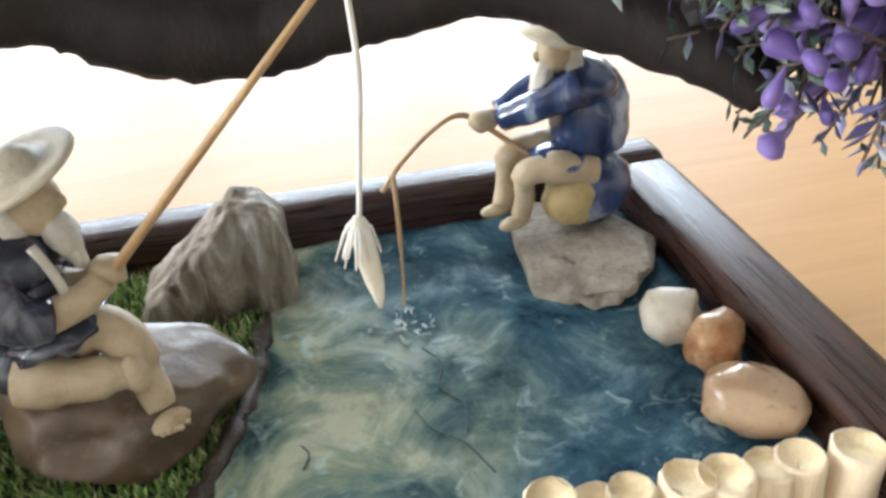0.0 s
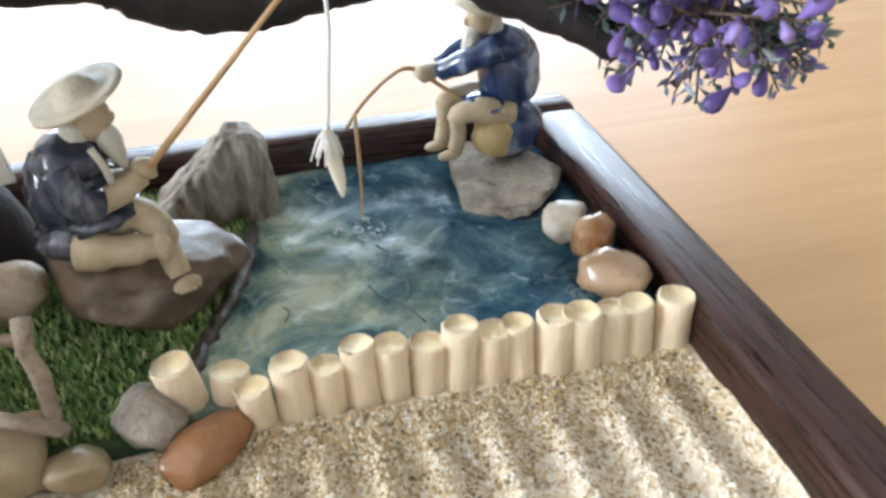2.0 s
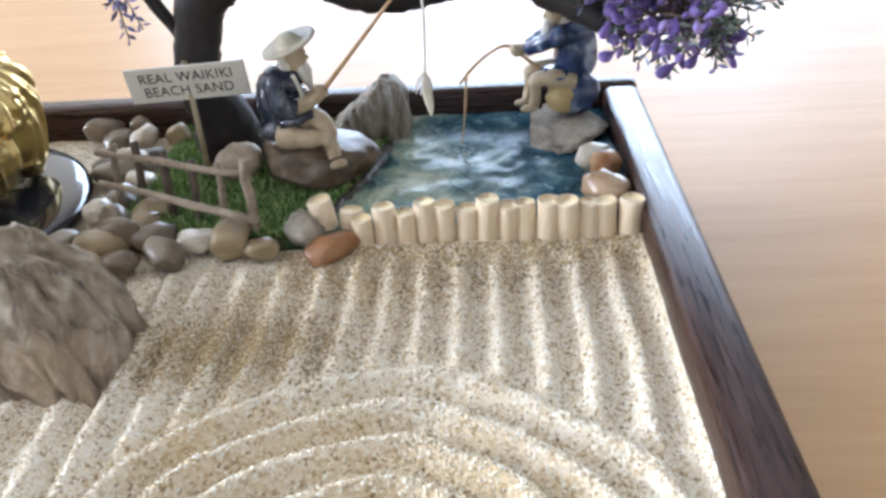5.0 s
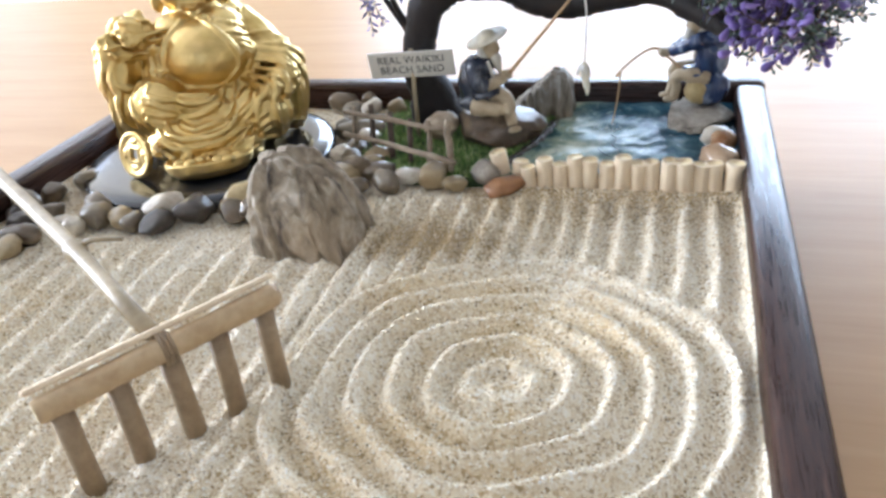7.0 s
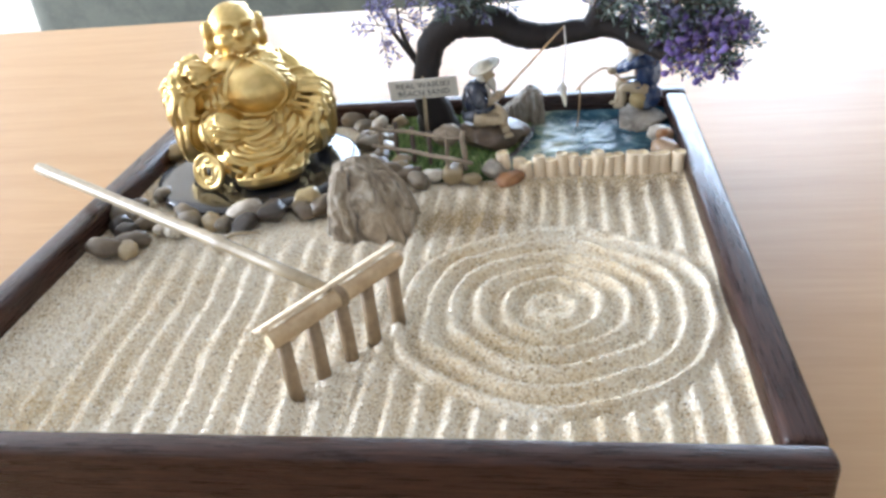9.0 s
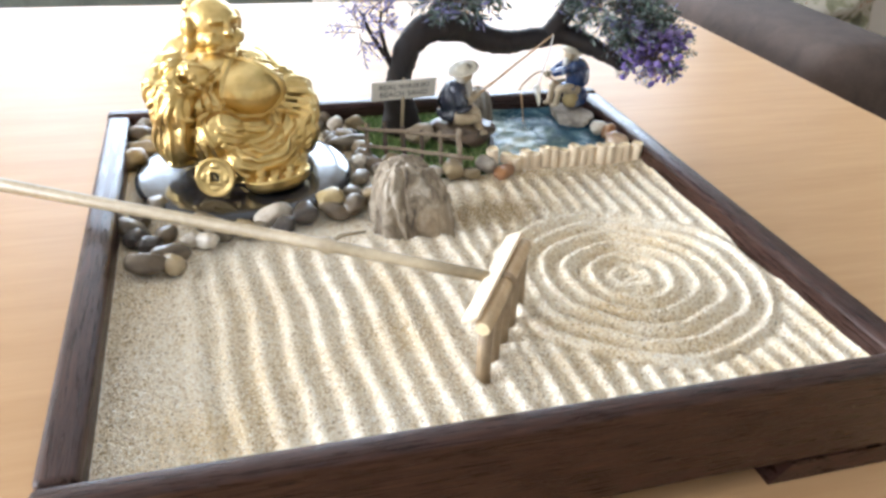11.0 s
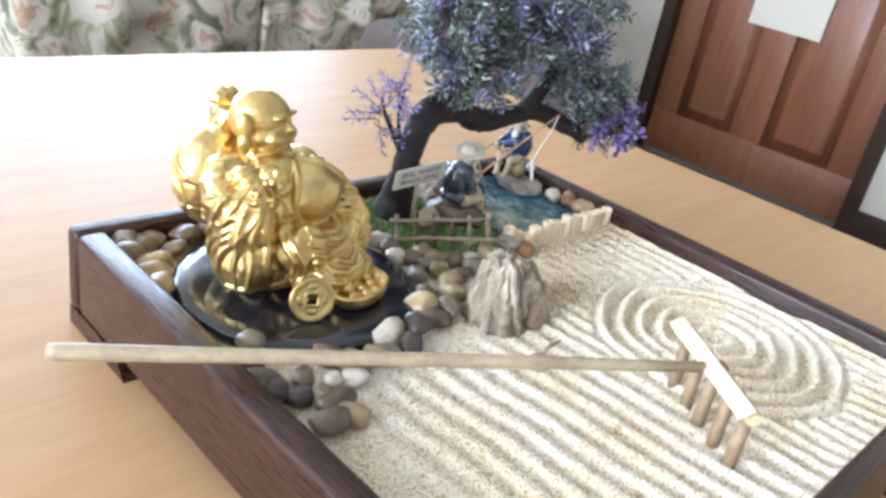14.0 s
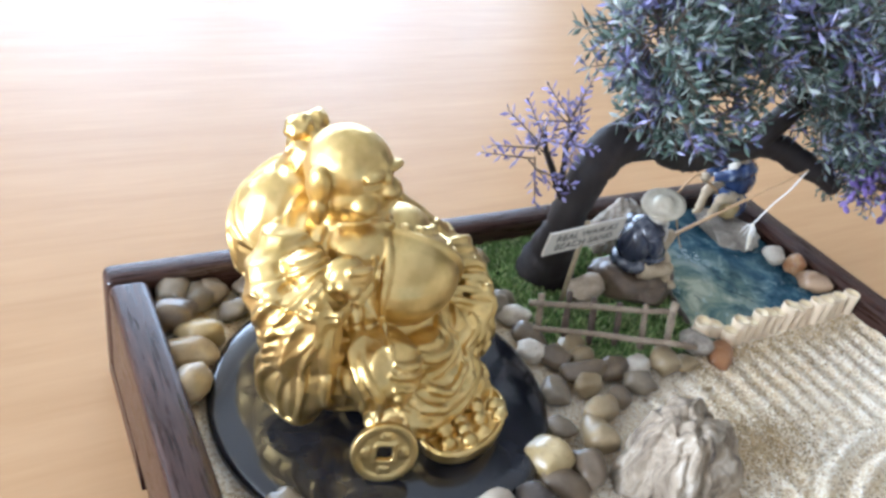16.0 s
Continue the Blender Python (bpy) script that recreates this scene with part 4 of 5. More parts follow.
def sign():
    s = thing("sign", (0.169, 0.2555, 0.043), "cream card sign on a thin stick in the turf", "sign")
    m = Matrix.Translation((0.1691, 0.2560, 0.0785)) @ pose(0, 0, 0, 8, -2.0, 2)
    bm = bmesh.new()
    box(bm, (-0.0196, -0.0005, -0.0060), (0.0196, 0.0005, 0.0060), m=m, bevel=0.0002, seg=1)
    part("board", bm, M_CARD, s, smooth=False)
    bm = bmesh.new()
    tube(bm, [(0.1685, 0.2562, 0.0405), (0.1688, 0.2568, 0.0600), (0.1691, 0.2570, 0.0850)], [0.0010, 0.0011, 0.0010], 8)
    part("stick", bm, M_HANDLE, s)
    for row, text in enumerate(("REAL WAIKIKI", "BEACH SAND")):
        cu = bpy.data.curves.new("lettering", "FONT")
        cu.body, cu.align_x, cu.align_y, cu.size, cu.extrude = text, "CENTER", "CENTER", 0.0047, 0.00005
        cu.space_character = 1.05
        tmp = bpy.data.objects.new("lettering", cu)
        scene.collection.objects.link(tmp)
        me = bpy.data.meshes.new_from_object(tmp.evaluated_get(bpy.context.evaluated_depsgraph_get()))
        bpy.data.objects.remove(tmp)
        me.transform(m @ pose(0, -0.00062, 0.0023 - row * 0.0047, 90))
        me.materials.clear()
        me.materials.append(M_INK)
        ob = new("lettering", me)
        ob.parent, ob.matrix_parent_inverse = s, s.matrix_basis.inverted()


# ---- rake ----
def rake():
    rng = random.Random(21)
    r = thing("rake", (0.165, 0.06, SAND), "small bamboo rake standing in the sand, handle on the rim", "rake")
    end, knot, join = Vector((-0.0485, 0.2095, 0.0585)), Vector((0.1014, 0.1063, 0.0655)), Vector((0.157, 0.0655, 0.0690))
    bm = bmesh.new()
    pts = [end, end.lerp(knot, 0.02), end.lerp(knot, 0.3), end.lerp(knot, 0.6), end.lerp(knot, 0.975), knot, knot.lerp(join, 0.05), knot.lerp(join, 0.5), join.lerp(knot, -0.02)]
    tube(bm, pts, [0.0030, 0.0035, 0.0030, 0.0029, 0.0029, 0.0041, 0.0027, 0.0025, 0.0024], 14)
    part("handle", bm, M_HANDLE, r)
    bm = bmesh.new()
    tube(bm, [knot + Vector((0, 0, 0.001)), knot + Vector((0.006, 0.0025, 0.003)), knot + Vector((0.0165, 0.003, 0.0035))], [0.0011, 0.0009, 0.0006], 8)
    part("side_shoot", bm, M_HANDLE, r)
    a, b = Vector((0.1462, 0.0345, 0.0668)), Vector((0.1825, 0.0875, 0.0682))
    u = (b - a).normalized()
    out = Vector((u.y, -u.x, 0))
    bm = bmesh.new()
    pts = [a.lerp(b, t) for t in (0, 0.02, 0.1, 0.3, 0.48, 0.5, 0.52, 0.7, 0.9, 0.98, 1)]
    rings = tube(bm, pts, [0.0028, 0.0033, 0.0034, 0.0033, 0.0034, 0.0038, 0.0034, 0.0033, 0.0034, 0.0033, 0.0028], 14, 0, 0.03, rng=rng)
    for fc in [f for f in bm.faces if len(f.verts) == 14]:
        bmesh.ops.inset_region(bm, faces=[fc], thickness=0.0008, depth=-0.0012)
        fc.material_index = 1
    part("head_bar", bm, [M_BAMBOO, M_CUT], r)
    bm = bmesh.new()
    w = (Vector((0, 0, 0.5)) + out * 0.86).normalized()
    mid = (a + b) / 2 - out * 0.0048 + Vector((0, 0, 0.0031))
    turn = Matrix((u, w, u.cross(w))).transposed().to_4x4()
    half = (b - a).length / 2 + 0.0008
    box(bm, (-half, -0.0037, -0.0008), (half, 0.0037, 0.0008), m=Matrix.Translation(mid) @ turn, bevel=0.0005)
    part("head_slat", bm, M_FENCE, r, "pale flat split bamboo slat")
    bm = bmesh.new()
    c = a.lerp(b, 0.5)
    for k in (-1, 0, 1):
        ring = [c + u * (0.0011 * k) + (out * math.cos(t) + Vector((0, 0, 1)) * math.sin(t)) * 0.0041 for t in [2 * math.pi * i / 14 for i in range(15)]]
        tube(bm, ring, 0.0006, 6)
    part("binding", bm, M_TOOTH, r, "brown cord binding")
    for i in range(5):
        t = 0.08 + 0.21 * i
        p = a.lerp(b, t)
        q = p + out * 0.0005 + u * rng.uniform(-0.0006, 0.0012) + Vector((0, 0, -0.0305))
        bm = bmesh.new()
        tube(bm, [p + Vector((0, 0, -0.002)), p.lerp(q, 0.5), q], [0.0028, 0.0028, 0.0029], 10, 0, 0.05, rng=rng)
        part("tooth", bm, M_TOOTH, r)


# ---- plate and gilded statue ----
def plate():
    bm = bmesh.new()
    lathe(bm, [(0, 0.0405), (0.055, 0.0405), (0.0578, 0.0415), (0.0584, 0.0435), (0.0578, 0.0455), (0.0555, 0.0466), (0.048, 0.0470), (0.0, 0.0470)], 72)
    ob = part("round_plate", bm, M_BLACK)
    ob.matrix_basis = Matrix.Translation((0.0740, 0.2310, 0))
    tagged(ob, "round glossy black plate under the gold statue", "plate")


def statue():
    bm = bmesh.new()
    B = lambda at, r, rot=(0, 0, 0), **k: blob(bm, at, r, rot, 3, **k)
    # draped body, belly and chest
    B((0.002, 0.009, 0.017), (0.0365, 0.0300, 0.0205))
    B((0.001, 0.016, 0.032), (0.0340, 0.0255, 0.0235))
    B((0.001, 0.026, 0.046), (0.0265, 0.0165, 0.0130))
    B((0.0070, 0.0015, 0.0425), (0.0205, 0.0185, 0.0155))
    B((-0.0040, 0.0100, 0.0535), (0.0120, 0.0105, 0.0070))
    B((0.0120, 0.0100, 0.0535), (0.0120, 0.0105, 0.0070))
    B((0.0025, 0.0200, 0.0570), (0.0125, 0.0110, 0.0090))
    # head with cheeks, nose, ears and smile
    R = Euler((0.02, 0, radians(10))).to_matrix()
    H = Vector((0.0010, 0.0215, 0.0712))
    hd = lambda at, r, **k: blob(bm, H + R @ Vector(at), r, (1, 0, 10), 3, **k)
    hd((0, 0.0022, 0.0018), (0.0135, 0.0145, 0.0132))
    hd((0, -0.0010, -0.0045), (0.0132, 0.0122, 0.0105))
    hd((-0.0066, -0.0092, -0.0040), (0.0050, 0.0044, 0.0042))
    hd((0.0066, -0.0092, -0.0040), (0.0050, 0.0044, 0.0042))
    hd((0, -0.0132, -0.0002), (0.0026, 0.0026, 0.0023))
    hd((0, -0.0118, 0.0030), (0.0016, 0.0018, 0.0034))
    hd((0, -0.0108, -0.0112), (0.0056, 0.0040, 0.0034))
    hd((0, -0.0045, -0.0130), (0.0110, 0.0085, 0.0036))
    for s in (-1, 1):
        hd((s * 0.0054, -0.0104, 0.0060), (0.0046, 0.0022, 0.0013))
        hd((s * 0.0150, 0.0025, 0.0010), (0.0028, 0.0046, 0.0062))
        hd((s * 0.0152, 0.0015, -0.0070), (0.0030, 0.0032, 0.0056))
        tube(bm, [H + R @ Vector((s * x, y, z)) for x, y, z in ((0.0, -0.0132, -0.0080), (0.005, -0.0130, -0.0070), (0.0080, -0.0112, -0.0045))], [0.0009, 0.0011, 0.0007], 8)
    # right arm with its hand at the shoulder, wide sleeve hanging from the wrist
    tube(bm, curve([(-0.0200, 0.0230, 0.0540), (-0.0320, 0.0170, 0.0470), (-0.0360, 0.0060, 0.0450), (-0.0280, -0.0030, 0.0530)], 5), [0.0100] * 5 + [0.0095] * 5 + [0.0070] * 6, 14)
    B((-0.0235, -0.0015, 0.0585), (0.0060, 0.0048, 0.0050))
    for k in range(4):
        tube(bm, curve([(-0.0265, -0.0050, 0.0620 - 0.0026 * k), (-0.0215, -0.0070, 0.0615 - 0.0028 * k), (-0.0165, -0.0050, 0.0590 - 0.0026 * k)], 4), 0.0014, 8)
    B((-0.0285, 0.0080, 0.0560), (0.0070, 0.0080, 0.0060))
    B((-0.0325, 0.0040, 0.0370), (0.0095, 0.0130, 0.0170), (0, 6, 0))
    B((-0.0325, 0.0040, 0.0230), (0.0095, 0.0145, 0.0180), (0, 8, 0))
    # left arm down to the knee
    tube(bm, curve([(0.0190, 0.0230, 0.0500), (0.0320, 0.0140, 0.0395), (0.0395, 0.0010, 0.0310), (0.0340, -0.0120, 0.0260)], 5), [0.0095] * 5 + [0.0090] * 5 + [0.0068] * 6, 14)
    B((0.0325, -0.0150, 0.0260), (0.0058, 0.0056, 0.0048))
    B((0.0390, 0.0060, 0.0220), (0.0085, 0.0180, 0.0210))
    # bag on the back, knotted over the shoulder
    B((0.0000, 0.0450, 0.0390), (0.0235, 0.0180, 0.0260))
    B((0.0000, 0.0440, 0.0580), (0.0095, 0.0085, 0.0120), (0, -6, 0))
    B((0.0010, 0.0420, 0.0690), (0.0085, 0.0080, 0.0085), amp=0.25, freq=2.0)
    B((-0.0020, 0.0440, 0.0780), (0.0050, 0.0046, 0.0040), amp=0.3, freq=2.0)
    B((0.0065, 0.0460, 0.0770), (0.0050, 0.0046, 0.0040), amp=0.3, freq=2.0)
    # knees, folded leg and hem
    B((-0.0150, -0.0130, 0.0250), (0.0130, 0.0125, 0.0130), (0, 0, 20))
    B((0.0040, -0.0170, 0.0230), (0.0150, 0.0090, 0.0080), (0, 20, 0))
    B((0.0250, -0.0110, 0.0160), (0.0160, 0.0125, 0.0125), (0, 0, -25))
    B((0.0010, -0.0210, 0.0110), (0.0240, 0.0130, 0.0115))
    B((0.0140, -0.0240, 0.0070), (0.0130, 0.0100, 0.0080))
    for v in bm.verts:
        v.co.z = max(v.co.z, 0.0)
    ob = part("gold_statue", bm, M_GOLD)
    rm = ob.modifiers.new("fuse", "REMESH")
    rm.mode, rm.voxel_size, rm.use_smooth_shade = "VOXEL", 0.00055, True
    sm = ob.modifiers.new("soften", "SMOOTH")
    sm.iterations, sm.factor = 3, 0.5
    me = bpy.data.meshes.new_from_object(ob.evaluated_get(bpy.context.evaluated_depsgraph_get()))
    # raised folds laid over the body: each runs through (turn in degrees from the front, height)
    tree = BVHTree.FromPolygons([v.co for v in me.vertices], [tuple(p.vertices) for p in me.polygons])
    rng = random.Random(17)
    fb = bmesh.new()
    fb.from_mesh(me)

    def fold(pts, r):
        line = []
        for q in curve([(a, z * 1000, 0) for a, z in pts], 6):
            a = radians(q.x)
            d = Vector((math.sin(a), -math.cos(a), 0))
            hit = tree.ray_cast(Vector((0.002, 0.010, q.y / 1000)) + d * 0.12, -d)[0]
            if hit is not None and (not line or (hit - line[-1]).length < 0.02):
                line.append(hit + d * (r * 0.15))
        if len(line) > 3:
            n = len(line) - 1
            tube(fb, line, [r * (0.45 + 0.55 * math.sin(math.pi * min(0.93, 0.12 + i / n))) for i in range(n + 1)], 8)

    for k in range(11):
        e = -122 + 8.5 * k
        fold([(-68 + 0.6 * k, 0.050), ((e - 66) / 2 + rng.uniform(-2, 2), 0.036), (e + rng.uniform(-2, 2), 0.022), (e + rng.uniform(-3, 3), 0.007 + rng.uniform(-0.002, 0.003))], rng.uniform(0.0016, 0.0022))
    for k in range(7):
        z = 0.032 - 0.0036 * k
        j = lambda: rng.uniform(-0.0018, 0.0018)
        fold([(-36 + 2 * k, z + j()), (-18, z - 0.006 + j()), (4 + 4 * k - 12, z - 0.010 + j()), (24 + 3 * j() * 1000, z - 0.005 + j()), (42, z + 0.004 + j())], rng.uniform(0.0015, 0.0021))
    for k in range(9):
        e = 38 + 9.5 * k
        fold([(66 + k, 0.045), ((e + 66) / 2 + rng.uniform(-2, 2), 0.033), (e + rng.uniform(-3, 3), 0.020), (e + rng.uniform(-3, 3), 0.006)], rng.uniform(0.0015, 0.0021))
    for k in range(5):
        fold([(44 + 3 * k, 0.053 - 0.0028 * k), (64 + 2 * k, 0.050 - 0.004 * k), (92, 0.047 - 0.005 * k)], 0.0012)
        fold([(-46 - 3 * k, 0.056 - 0.0022 * k), (-62 - 3 * k, 0.052 - 0.003 * k), (-96, 0.050 - 0.0045 * k)], 0.0012)
    fold([(-22, 0.0585), (-34, 0.052), (-38, 0.044), (-34, 0.035)], 0.0018)
    fold([(30, 0.0580), (38, 0.052), (44, 0.044), (42, 0.034)], 0.0018)
    fold([(-34, 0.0345), (-14, 0.0300), (8, 0.0285), (26, 0.0300), (42, 0.0340)], 0.0019)
    for z in (0.0035, 0.0085):
        fold([(-118 + 12 * i, z + 0.0016 * math.sin(i * 2.2)) for i in range(20)], 0.0015)
    for k in range(8):
        fold([(180, 0.061), (180 + 7 * (k - 3.5), 0.050), (180 + 13 * (k - 3.5), 0.036), (180 + 13 * (k - 3.5), 0.018)], 0.0014)
    for z in (0.028, 0.042):
        fold([(128 + 13 * i, z) for i in range(9)], 0.0014)
    # frilled cuffs at the wrists, beads over the shoulder
    for a0, z0 in ((-64, 0.0525), (62, 0.0300)):
        for k in range(9):
            a = radians(a0 + 8 * math.cos(k * 0.7))
            d = Vector((math.sin(a), -math.cos(a), 0))
            hit = tree.ray_cast(Vector((0.002, 0.010, z0 + 0.0052 * math.sin(k * 0.7))) + d * 0.12, -d)[0]
            if hit is not None:
                blob(fb, hit, (0.0023, 0.0023, 0.0021), sub=2)
    for k in range(12):
        a = radians(30 + 5.5 * k)
        d = Vector((math.sin(a), -math.cos(a), 0))
        hit = tree.ray_cast(Vector((0.002, 0.010, 0.0600 - 0.0009 * k)) + d * 0.12, -d)[0]
        if hit is not None:
            blob(fb, hit, (0.0020, 0.0020, 0.0018), sub=2)
    # dish of ingots at the foot
    lathe(fb, [(0, 0), (0.0150, 0.0005), (0.0185, 0.0035), (0.0192, 0.0075), (0.0178, 0.0082), (0.0160, 0.0060), (0, 0.005)], 30, Matrix.Translation((0.0045, -0.0365, 0.0003)) @ pose(0, 0, 0, -6, 0, 8) @ Matrix.Diagonal((1, 0.66, 1, 1)))
    for k in range(10):
        blob(fb, (-0.0075 + 0.0027 * k, -0.0395 + 0.0045 * math.sin(k * 2.1), 0.0075 + 0.0012 * math.sin(k)), (0.0030, 0.0026, 0.0020), sub=2)
    # big coin with a square hole
    C = Matrix.Translation((-0.0275, -0.0300, 0.0106)) @ pose(0, 0, 0, 76, 0, -40)
    lathe(fb, [(0.0080, -0.0011), (0.0102, -0.0013), (0.0102, 0.0013), (0.0080, 0.0011), (0.0080, -0.0011)], 30, C)
    lathe(fb, [(0.0034, -0.0007), (0.0085, -0.0007), (0.0085, 0.0007), (0.0034, 0.0007), (0.0034, -0.0007)], 30, C)
    for a in range(4):
        q = C @ pose(0, 0, 0, 0, 0, 90 * a)
        box(fb, (0.0024, -0.0032, -0.0012), (0.0034, 0.0032, 0.0012), m=q)
        box(fb, (0.0050, -0.0016, -0.0012), (0.0068, 0.0016, 0.0012), m=q)
    for v in fb.verts:
        v.co.z = max(v.co.z, 0.0)
    fb.to_mesh(me)
    fb.free()
    ob.data = me
    rm.voxel_size = 0.00048
    sm.iterations = 1
    me = bpy.data.meshes.new_from_object(ob.evaluated_get(bpy.context.evaluated_depsgraph_get()))
    # finer carving between the folds
    normals = [v.normal.copy() for v in me.vertices]

    def near(p, c, r):
        d = Vector(((p.x - c[0]) / r[0], (p.y - c[1]) / r[1], (p.z - c[2]) / r[2])).length
        return min(1.0, max(0.0, (d - 1.0) / 0.22))

    for v, n in zip(me.vertices, normals):
        p = v.co.copy()
        w = near(p, (0.0025, 0.0205, 0.0715), (0.0190, 0.0190, 0.0185)) * near(p, (0.007, -0.002, 0.0425), (0.0195, 0.0185, 0.0148)) * near(p, (0.0035, 0.006, 0.0545), (0.0200, 0.0130, 0.0085)) * near(p, (-0.0215, -0.0040, 0.0585), (0.0085, 0.0060, 0.0060))
        w *= near(p, (-0.0275, -0.0300, 0.0106), (0.0120, 0.0110, 0.0118)) * near(p, (0.0045, -0.0385, 0.0045), (0.0200, 0.0125, 0.0070))
        warp = 1.1 * noise.noise(p * 42) + 0.35 * noise.noise(p * 110)
        if p.y > 0.036:
            w *= 0.55
            f = math.sin(4 * math.atan2(p.x, 0.082 - p.z) + warp)
        elif p.x < -0.018:
            f = math.sin(12 * math.atan2(p.y + 0.001, 0.066 - p.z) + 1.0 * warp)
        elif p.x > 0.024:
            w *= 0.75
            f = math.sin(6 * math.atan2(p.y - 0.002, 0.066 - p.z) + 2.0 * warp)
        else:
            d = (p - Vector((0.004, 0.0, 0.056))).length
            f = math.sin(d * math.pi / 0.0066 + 2.4 * warp + 50 * abs(p.x))
        f = 1 - 2 * abs(f) ** 1.3
        q = R.transposed() @ (p - H)
        cut = 0.0
        if q.y < -0.006:
            x = abs(q.x)
            if 0.0018 < x < 0.0082:
                cut += 0.0011 * math.exp(-((q.z - 0.0030 + 18 * (x - 0.0050) ** 2) / 0.0007) ** 2)
            if x < 0.0066:
                cut += 0.0020 * math.exp(-((q.z + 0.0086 - 22 * x * x) / 0.0009) ** 2)
        p -= n * cut
        v.co = p + n * (w * (0.0006 * f + 0.00022 * noise.noise(p * 300)))
    me.polygons.foreach_set("use_smooth", [True] * len(me.polygons))
    ob.modifiers.clear()
    ob.data = me
    ob.matrix_basis = pose(0.0720, 0.2370, 0.0467, 0, 0, 22)
    tagged(ob, "shiny gold seated laughing statue with draped robes", "statue")


# ---- figurines ----
def fisher_near():
    bm = bmesh.new()
    # 0 robe, 1 skin, 2 hat, 3 beard
    blob(bm, (0.1985, 0.2550, 0.0705), (0.0078, 0.0082, 0.0100), (0, 8, 0), 3, 0.12, 2, 1, 0)
    blob(bm, (0.2005, 0.2540, 0.0770), (0.0066, 0.0080, 0.0050), (0, 0, 0), 3, 0.1, 2, 2, 0)
    blob(bm, (0.1990, 0.2545, 0.0625), (0.0090, 0.0090, 0.0050), (0, 0, 0), 3, 0.15, 2, 3, 0)
    blob(bm, (0.2055, 0.2540, 0.0838), (0.0036, 0.0036, 0.0044), (0, 10, 0), 3, 0, 1, 0, 1)
    blob(bm, (0.2089, 0.2535, 0.0838), (0.0010, 0.0009, 0.0013), (0, 0, 0), 1, 0, 1, 0, 1)
    blob(bm, (0.2078, 0.2535, 0.0795), (0.0020, 0.0026, 0.0042), (0, -14, 0), 3, 0.3, 3, 4, 3)
    blob(bm, (0.2088, 0.2533, 0.0765), (0.0012, 0.0017, 0.0030), (0, -8, 0), 2, 0.3, 3, 5, 3)
    blob(bm, (0.2025, 0.2540, 0.0820), (0.0026, 0.0040, 0.0040), (0, 0, 0), 2, 0.3, 3, 6, 3)
    lathe(bm, [(0, 0.0032), (0.0022, 0.0030), (0.0036, 0.0016), (0.0041, 0.0002), (0.0068, 0.0001), (0.0086, 0.0003), (0.0087, -0.0003), (0.0068, -0.0007), (0.0040, -0.0006), (0, 0.0008)], 28, Matrix.Translation((0.2043, 0.2540, 0.0881)) @ pose(0, 0, 0, 8, -18, 0), 2)
    # arms to the rod
    for s, y in ((1, 0.2475), (-1, 0.2605)):
        tube(bm, curve([(0.1990, y + 0.0005, 0.0775), (0.2010, y - 0.001 * s, 0.0720), (0.2045, (y + 0.2515) / 2 - 0.0015 * s, 0.0700)], 5), [0.0034] * 8 + [0.0031] * 3, 12, 0)
        tube(bm, curve([(0.2040, (y + 0.2515) / 2 - 0.0012 * s, 0.0700), (0.2085, 0.2515 - 0.002 * s, 0.0713), (0.2120, 0.2517 - 0.001 * s, 0.0733)], 5), [0.0023] * 6 + [0.0020] * 5, 12, 1)
    blob(bm, (0.2125, 0.2515, 0.0740), (0.0024, 0.0026, 0.0022), (0, 30, 0), 2, 0.25, 3, 8, 1)
    # crossed legs
    tube(bm, curve([(0.1985, 0.2480, 0.0615), (0.2060, 0.2465, 0.0610), (0.2120, 0.2470, 0.0608)], 5), [0.0038] * 4 + [0.0030] * 4 + [0.0024] * 3, 12, 1)
    blob(bm, (0.2130, 0.2463, 0.0606), (0.0020, 0.0020, 0.0030), (0, 0, 0), 2, 0.2, 3, 9, 1)
    tube(bm, curve([(0.2000, 0.2540, 0.0640), (0.2080, 0.2520, 0.0655), (0.2118, 0.2505, 0.0635), (0.2135, 0.2488, 0.0580), (0.2148, 0.2470, 0.0538)], 5), [0.0042] * 6 + [0.0032] * 8 + [0.0024] * 7, 12, 1)
    blob(bm, (0.2162, 0.2450, 0.0530), (0.0018, 0.0034, 0.0014), (0, 0, -45), 3, 0, 3, 10, 1)
    for k in range(5):
        blob(bm, (0.2178 - 0.0008 * k + 0.0004, 0.2434 - 0.0002 * k + 0.0008 * (k == 0), 0.0528), (0.0006, 0.0007, 0.0006), (0, 0, 0), 1, 0, 1, 0, 1)
    blob(bm, (0.2035, 0.2520, 0.0665), (0.0072, 0.0070, 0.0024), (0, -6, 0), 3, 0.3, 2.5, 11, 0)
    # pale hem and sash
    tube(bm, curve([(0.2052, 0.2492, 0.0800), (0.2068, 0.2490, 0.0755), (0.2070, 0.2500, 0.0700)], 5), 0.0007, 8, 3)
    for v in bm.verts:
        v.co = Vector((0.2, 0.254, 0.053)) + Vector((1.04 * (v.co.x - 0.2), 1.04 * (v.co.y - 0.254), 1.06 * (v.co.z - 0.053)))
    ob = part("seated_fisherman", bm, [M_ROBE, M_SKIN, M_HAT, M_BEARD])
    tagged(ob, "clay fisherman figurine in dark robe and cream hat", "figurine", "fisherman figurines")
    rod = thing("fishing_rod", (0.2065, 0.2545, 0.0640), "thin cane fishing rod held by the clay figurine", "fishing rod")
    bm = bmesh.new()
    tip = Vector((0.2482, 0.2290, 0.1165))
    h = Vector((0.2128, 0.2515, 0.0742))
    low = h + (h - tip) * 0.27
